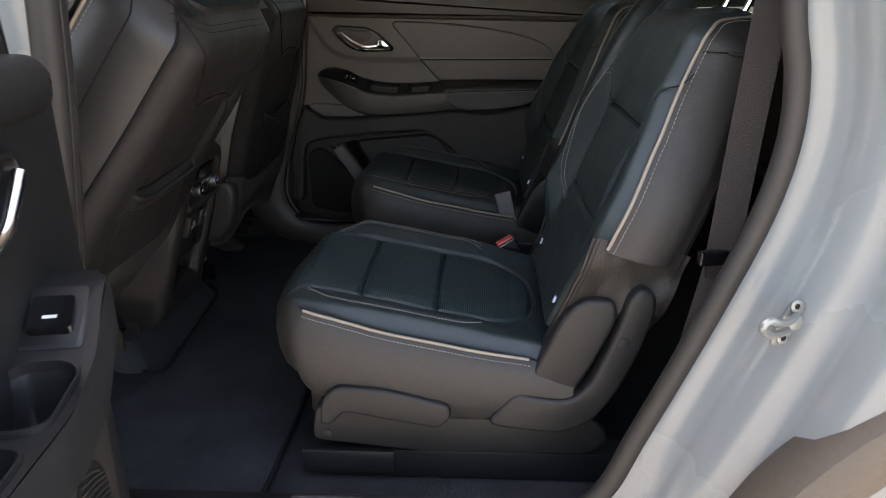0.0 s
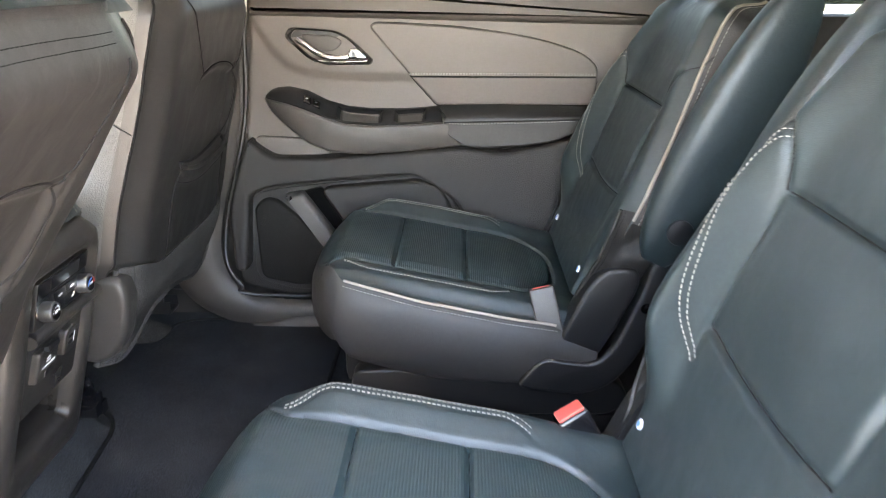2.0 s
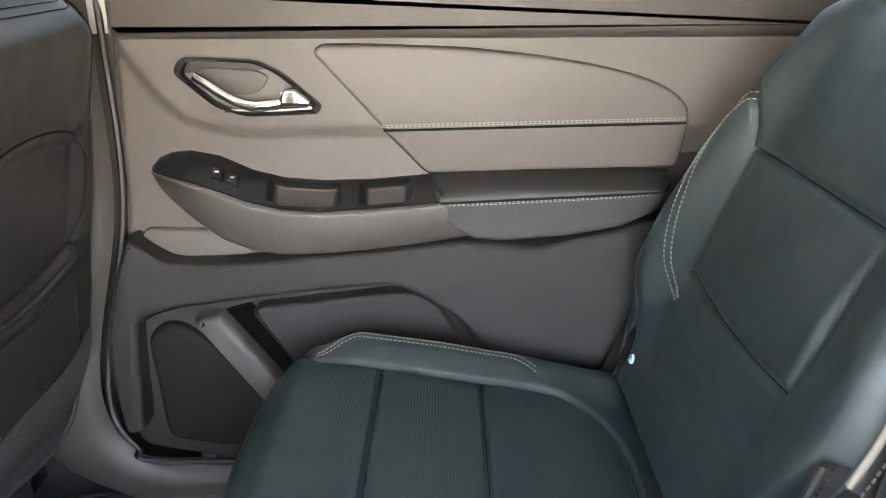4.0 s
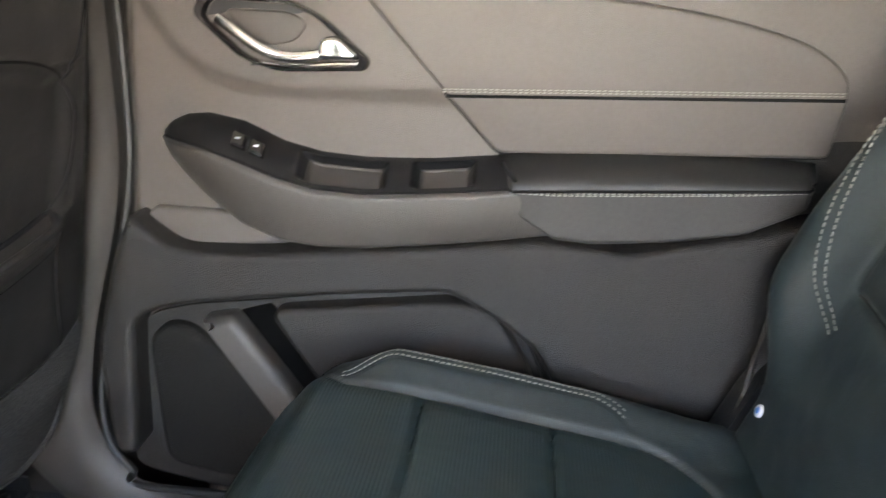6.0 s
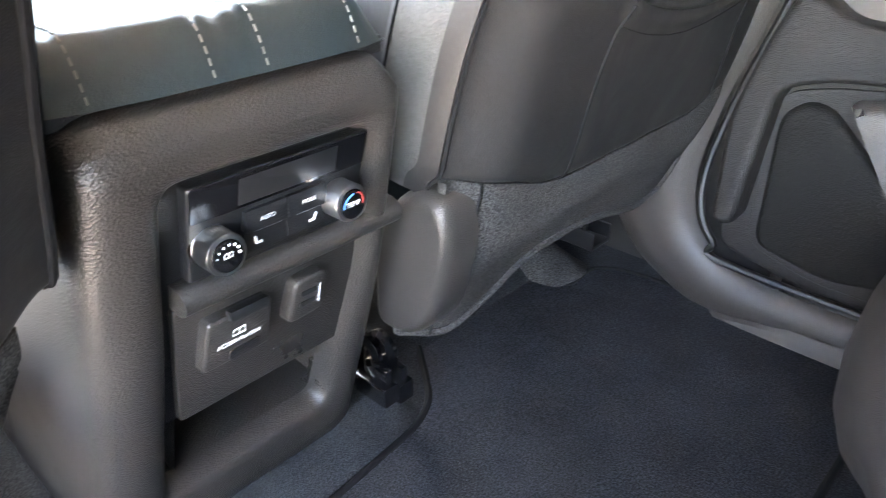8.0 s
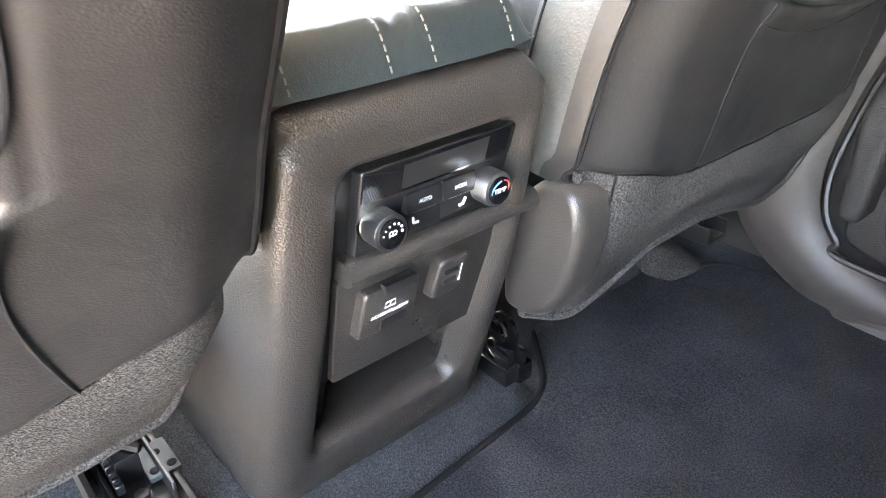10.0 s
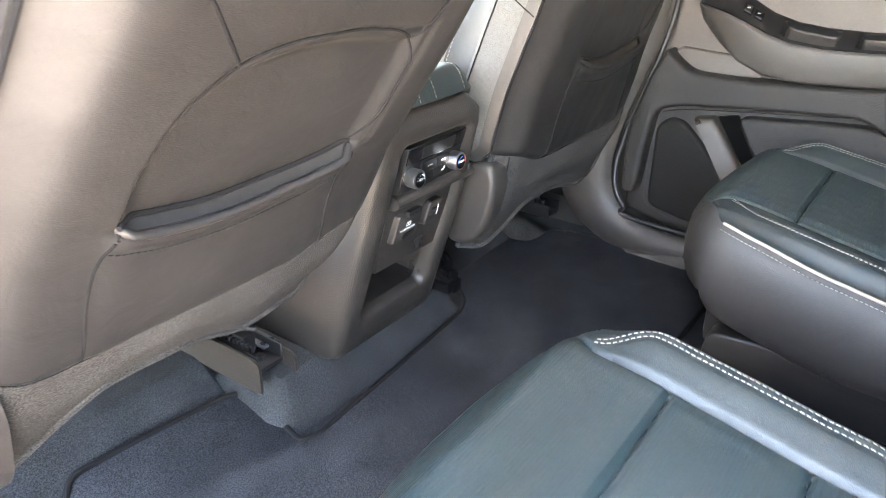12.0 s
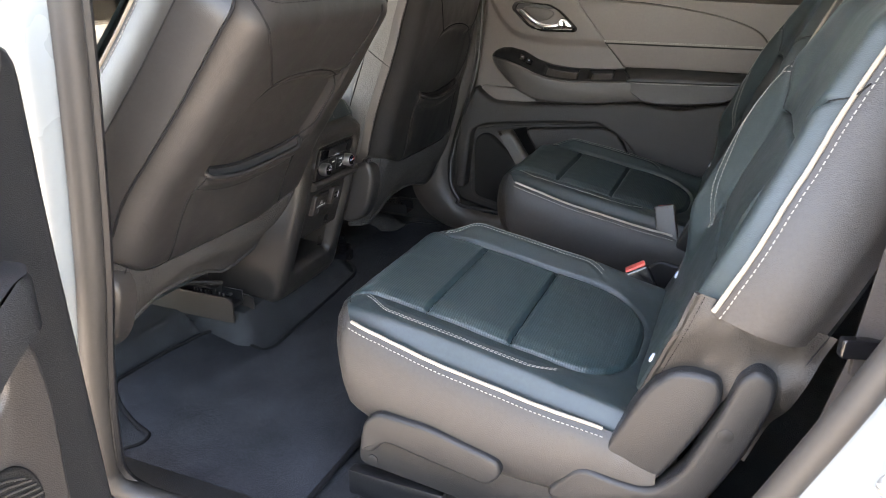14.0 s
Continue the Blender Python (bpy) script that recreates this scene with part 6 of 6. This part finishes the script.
    loft(bm, [[Vector((CX + r * math.cos(a), 1.06 + y, CZ + r * math.sin(a))) for r, y in prof] for a in (2 * math.pi * k / 72 for k in range(73))], closed=False, cap=False)
    part("tyre", bm, TYRE, w, "black rubber tyre")
    bm = bmesh.new()
    for k in range(110):
        a = 2 * math.pi * k / 110
        for j, y in enumerate((-0.095, -0.055, -0.018, 0.02, 0.058, 0.095)):
            m = Matrix.Translation((CX, 1.06 + y, CZ)) @ Matrix.Rotation(-a + (j % 2) * 0.028, 4, 'Y') @ Matrix.Translation((0.388, 0, 0)) @ Matrix.Rotation(radians(18 if j % 2 else -18), 4, 'X')
            q = [[bm.verts.new(m @ Vector((x, yy, zz))) for yy, zz in ((-0.015, -0.008), (0.015, -0.008), (0.015, 0.008), (-0.015, 0.008))] for x in (-0.006, 0.006)]
            for e in range(4):
                bm.faces.new((q[0][e], q[0][(e + 1) % 4], q[1][(e + 1) % 4], q[1][e]))
            bm.faces.new(q[1])
    part("tread", bm, TYRE, w)
    bm = bmesh.new()
    loft(bm, [[Vector((CX + 0.487 * math.cos(a), y, CZ + 0.487 * math.sin(a))) for a in (radians(-20 + 220 * k / 30) for k in range(31))] for y in (0.94, 1.3)], closed=False, cap=False)
    solo("arch_liner", bm, HARD_DARK, "black plastic wheel arch liner", "trim", kind="structure")
    # inner quarter trim below and behind the opening
    bm = bmesh.new()
    loft(bm, [[p + Vector((0.006, 0.01 + q, 0)) + Vector((q * 0.8, 0, 0)) for p in edge] for q in (0.0, 0.05, 0.12, 0.30, 0.5)], closed=False, cap=False)
    solo("wall_left_trim", bm, HARD_DARK, "dark inner side trim behind the seat", "wall", kind="structure", sharp=80)
    # striker
    s = thing("door_striker", (0.558, 1.04, 1.02), "zinc door striker loop bolted to the white jamb", "door striker")
    bm = bmesh.new()
    ax = Vector((0.25, -0.93, 0.1)).normalized()
    c = Vector((0.558, 1.040, 1.022))
    fix = lambda a, b_, h: c + Vector((a, 0.30 * a, b_)) + Vector((0.25 * b_, 0, 0)) + ax * h
    slab(bm, rounded([(-0.012, -0.034), (0.004, -0.036), (0.016, -0.020), (0.018, 0.020), (0.006, 0.034), (-0.008, 0.030), (-0.012, 0.008), (-0.016, -0.010)], 0.010, 5), fix, 0.005, 0.0015)
    part("plate", bm, STEEL, s)
    bm = bmesh.new()
    tube(bm, spline([fix(0.006, 0.012, 0.002), fix(-0.010, 0.011, 0.020), fix(-0.040, 0.014, 0.036), fix(-0.062, 0.022, 0.040), fix(-0.068, 0.012, 0.040), fix(-0.046, -0.002, 0.034), fix(-0.012, -0.008, 0.018), fix(0.006, -0.010, 0.002)], 6), 0.0055, 8)
    part("loop", bm, STEEL, s)
    bm = bmesh.new()
    disc(bm, fix(0.006, 0.001, 0.004), ax, 0.012, 0.008, 20, 0.003)
    part("boss", bm, STEEL, s)
    for z in (0.024, -0.023):
        bm = bmesh.new()
        disc(bm, fix(0.0, z, 0.004), ax, 0.0095, 0.004, 20, 0.002)
        bo = part("bolt", bm, STEEL, s)
        bm = bmesh.new()
        disc(bm, fix(0.0, z, 0.0078), ax, 0.0045, 0.0006, 6)
        part("socket", bm, SEAM, bo)
    # seat belt of the left place
    bt = thing("seat_belt", (0.56, 1.17, 0.75), "brown-black webbing seat belt with anchor loop", "seat belt")
    bm = bmesh.new()
    top, mid_, low_ = Vector((0.585, 1.26, 1.75)), Vector((0.527, 1.235, 1.042)), Vector((0.455, 1.225, 0.66))
    for a, b_, w_ in ((top, mid_, 0.024), (mid_, low_, 0.022)):
        d = (b_ - a).normalized()
        e = Vector((0.9, -0.25, 0)).normalized()
        rings = [[p + e * w_ + Vector((0, -0.0012, 0)), p - e * w_ + Vector((0, -0.0012, 0)), p - e * w_ + Vector((0, 0.0012, 0)), p + e * w_ + Vector((0, 0.0012, 0))] for p in (a, a.lerp(b_, 0.5), b_)]
        loft(bm, rings)
    part("webbing", bm, WEBBING, bt)
    bm = bmesh.new()
    box(bm, (-0.040, -0.008, -0.012), (0.036, 0.008, 0.012), 0.005, 3, Matrix.Translation(mid_) @ Matrix.Rotation(radians(15), 4, 'Z'))
    part("tongue", bm, GLOSS, bt, "black belt tongue")
    bm = bmesh.new()
    box(bm, (-0.024, -0.004, -0.034), (0.024, 0.004, -0.012), 0.002, 2, Matrix.Translation(mid_) @ Matrix.Rotation(radians(15), 4, 'Z'))
    part("stop", bm, WEBBING, bt)


def build_left_door():
    """The open rear door, hinged at the middle pillar."""
    a = radians(DOOR_OPEN)
    hx, hy = -0.420, 0.876
    dx, dy = math.cos(a), -math.sin(a)
    nx, ny = math.sin(a), math.cos(a)
    put = lambda s, b, h: Vector((hx + dx * s * 0.88 + nx * h, hy + dy * s * 0.88 + ny * h, b - 0.005))
    flat = lambda s, b, h: put(s - 0.052, b - 0.015, h + 0.015)
    d = thing("open_rear_door", (hx, hy, 0.60), "wide open rear door with darkened lining and chrome handle", "car door")
    bm = bmesh.new()
    slab(bm, rounded([(0.02, 0.60), (0.75, 0.62), (1.02, 0.85), (1.10, 1.20), (1.12, 1.42), (0.02, 1.42)], 0.04), lambda s, b, h: flat(s, b, -0.10 + h), 0.10, 0.012)
    part("door_shell", bm, WHITE, d, "white painted door shell")
    # same trim as the closed door, coloured darker to offset the daylight on it
    bm = bmesh.new()
    slab(bm, rounded([(-0.02, 0.625), (0.74, 0.64), (1.00, 0.86), (1.08, 1.20), (1.10, 1.39), (0.0, 1.39), (0.0, 1.2)], 0.04), flat, 0.070, 0.018)
    part("lining", bm, SEAT_PLASTIC, d, "door lining darkened to offset daylight")
    bm = bmesh.new()
    slab(bm, rounded([(0.035, 1.345), (1.09, 1.33), (1.10, 1.40), (0.030, 1.412)], 0.03, 5), flat, 0.088, 0.030, 5)
    part("window_ledge", bm, SEAT_PLASTIC, d)
    bm = bmesh.new()
    slab(bm, rounded([(0.0, 1.38), (0.10, 1.38), (0.17, 1.84), (0.06, 1.84)], 0.01), lambda s, b, h: flat(s, b, h - 0.02), 0.055, 0.012)
    part("window_frame", bm, RUBBER, d, "brown-black window frame")
    bez = rounded([(0.165, 1.318), (0.178, 1.335), (0.28, 1.330), (0.325, 1.315), (0.378, 1.262), (0.37, 1.248), (0.275, 1.246), (0.225, 1.262)], 0.014, 4)
    c0 = Vector((0.273, 1.290))
    inn = [tuple(c0 + (Vector(p) - c0) * 0.84) for p in bez]
    bm = bmesh.new()
    ring_slab(bm, bez, inn, flat, 0.086, 0.060, 0.004)
    hb_ = part("handle_bezel", bm, HARD_DARK, d)
    bm = bmesh.new()
    slab(bm, inn, flat, 0.073, 0.001, 1)
    part("handle_cup", bm, HARD_DARK, hb_)
    bm = bmesh.new()
    line = spline([(0.20, 1.313), (0.23, 1.288), (0.26, 1.268), (0.30, 1.262), (0.335, 1.270), (0.35, 1.262)], 5)
    tube(bm, [flat(p.x, p.y, 0.092) for p in line], 0.0075, 10, 0.9)
    disc(bm, flat(0.345, 1.266, 0.075), (nx, ny, 0), 0.014, 0.018, 20, 0.004)
    part("handle", bm, CHROME, hb_, "chrome inside door handle")
    # armrest with switch plate and two hollows
    outl = rounded([(0.055, 0.035), (0.058, 0.105), (0.085, 0.120), (0.17, 0.126), (0.30, 0.130), (0.52, 0.120), (0.56, 0.07), (0.56, 0.035)], 0.02, 4)
    top = lambda s: 1.168 - 0.060 * smooth(0.09, 0.24, s)
    wide = lambda h: 0.03 + (h - 0.03) * 1.38
    pz = lambda s, h, z: put(s, top(s) + z, wide(h))
    cups = ((0.262, 0.092, 0.062, 0.026), (0.408, 0.090, 0.057, 0.026))

    def sunk(q, h):
        """Depth of the two hollows at a place on the armrest."""
        return sum(smooth(1.0, 0.84, ((abs(q - c) / ca) ** 4 + (abs(h - e) / ce) ** 4) ** 0.25) for c, e, ca, ce in cups)
    hol = [rounded([(0.203, 0.067), (0.201, 0.116), (0.322, 0.118), (0.324, 0.067)], 0.022, 4), rounded([(0.352, 0.065), (0.351, 0.116), (0.464, 0.114), (0.466, 0.065)], 0.022, 4)]
    bm = bmesh.new()
    rings = [[put(s, top(s) - 0.14 + 0.06 * smooth(0.25, 0.1, s), 0.03 + (wide(h) - 0.03) * 0.5) for s, h in outl], [put(s, top(s) - 0.06, wide(h)) for s, h in outl], [pz(s, h, -0.012) for s, h in outl],
             [pz(s + (0.38 - s) * 0.012, h + (0.08 - h) * 0.06, -0.002) for s, h in outl]]
    loft(bm, rings, cap=False)
    far = lambda s: float(np.interp(s, (0.055, 0.062, 0.085, 0.17, 0.30, 0.52, 0.555), (0.090, 0.104, 0.117, 0.123, 0.127, 0.117, 0.075)))
    sheet(bm, lambda u, v: pz(0.058 + 0.497 * u, 0.034 + (far(0.058 + 0.497 * u) - 0.034) * v, -0.0006 - 0.056 * sunk(0.058 + 0.497 * u, 0.034 + (far(0.058 + 0.497 * u) - 0.034) * v)), 140, 50)
    am = part("armrest", bm, SEAT_PLASTIC, d, "plastic armrest darkened to offset daylight")
    for k, h_ in enumerate(hol):
        bm = bmesh.new()
        cc = Vector((sum(p[0] for p in h_) / len(h_), sum(p[1] for p in h_) / len(h_)))
        gro = [tuple(cc + (Vector(p) - cc) * 1.07) for p in h_]
        loft(bm, [[pz(*p, -0.002) for p in gro], [pz(*p, 0.005) for p in gro], [pz(*p, 0.005) for p in h_], [pz(*p, -0.006) for p in h_]], cap=False)
        part("hollow_rim", bm, SEAT_PLASTIC, am)
    bm = bmesh.new()
    loft(bm, [[pz(*p, 0.001) for p in q] for q in (rounded([(0.112, 0.066), (0.112, 0.112), (0.185, 0.114), (0.185, 0.066)], 0.006),)] + [[pz(*p, 0.004) for p in rounded([(0.114, 0.068), (0.114, 0.110), (0.183, 0.112), (0.183, 0.068)], 0.006)]])
    part("switch_plate", bm, HARD_DARK, am)
    bm = bmesh.new()
    loft(bm, [[pz(*p, z) for p in rounded([(0.135, 0.074), (0.135, 0.104), (0.172, 0.106), (0.172, 0.074)], 0.005)] for z in (0.003, 0.011)])
    sw = part("window_switch", bm, GLOSS, am)
    bm = bmesh.new()
    loft(bm, [[pz(*p, z) for p in ((0.158, 0.084), (0.158, 0.094), (0.161, 0.094), (0.161, 0.084))] for z in (0.0108, 0.0115)])
    part("print", bm, PRINT, sw)
    bm = bmesh.new()
    horn = rounded([(0.045, 0.66), (0.030, 0.99), (0.040, 1.065), (0.070, 1.105), (0.104, 1.100), (0.098, 1.06), (0.104, 1.030), (0.150, 1.005), (0.50, 1.01), (0.58, 0.90), (0.62, 0.70), (0.30, 0.655)], 0.022, 5)
    slab(bm, horn, put, 0.105, 0.012, 4)
    lw = part("lower_panel", bm, HARD, d)
    bm = bmesh.new()
    slab(bm, rounded([(0.095, 0.995), (0.095, 1.095), (0.50, 1.095), (0.50, 0.995)], 0.01), put, 0.076, 0.004)
    part("pocket_back", bm, PLATE, lw)
    bm = bmesh.new()
    oval = [(0.135 + 0.052 * math.cos(2 * math.pi * k / 32), 0.895 + 0.066 * math.sin(2 * math.pi * k / 32)) for k in range(32)]
    slab(bm, oval, put, 0.110, 0.004)
    gr = part("speaker_grille", bm, GRILLE, lw, "dark ribbed speaker grille")
    for k in range(14):
        z = 0.839 + 0.112 * (k + 0.5) / 14
        hw = 0.048 * math.sqrt(max(1 - ((z - 0.895) / 0.062) ** 2, 0))
        bm = bmesh.new()
        tube(bm, [put(0.135 - hw, z - 0.01, 0.1105), put(0.135, z + 0.004, 0.1115), put(0.135 + hw, z + 0.012, 0.1105)], 0.0018, 5)
        part("rib", bm, HARD, gr)


def build_third_row():
    t = thing("third_row_bench", (1.35, MID, FLOOR), "black leather third-row bench seat", "car seat")
    bm = bmesh.new()
    box(bm, (1.02, 1.36, 0.72), (1.50, 2.56, 0.90), 0.05, 4)
    part("cushion", bm, LEATHER, t)
    bm = bmesh.new()
    box(bm, (-0.06, -0.60, 0.0), (0.06, 0.60, 0.56), 0.05, 4, Matrix.Translation((1.50, MID, 0.84)) @ Matrix.Rotation(radians(18), 4, 'Y'))
    part("backrest", bm, LEATHER, t)
    bm = bmesh.new()
    box(bm, (1.05, 1.40, FLOOR + 0.09), (1.50, 2.52, 0.74), 0.02)
    part("base", bm, BLACK_METAL, t)


GRILLE = material("speaker_grille_cloth", (0.010, 0.0095, 0.009), 0.75, spec=0.2, grain=1.0, grain_scale=380, vary=0.1)
DOOR_OPEN = 80.0

build_ground()
build_floor()
build_mat()
build_shell()
build_front_right_door()
build_right_door()
build_left_body()
build_left_door()
build_third_row()
build_console()
front_seat(-1, 1.47, "dark grey front seat with map pocket, reclined, cream piping", 37.0, -0.609, 0.987, (0.268, 0.055), (0.318, 0.030), 0.024, 0.030, 0.0)
front_seat(1, 2.45, "dark grey front seat with map pocket, more upright", 17.0, -0.582, 0.932, (0.335, 0.045), (0.268, 0.045), 0.006, 0.016, -0.020)
seat(-1, 1.53, "black leather captain chair with cream piping beside the open door")
seat(1, 2.39, "black leather captain chair with cream piping beside the closed door")
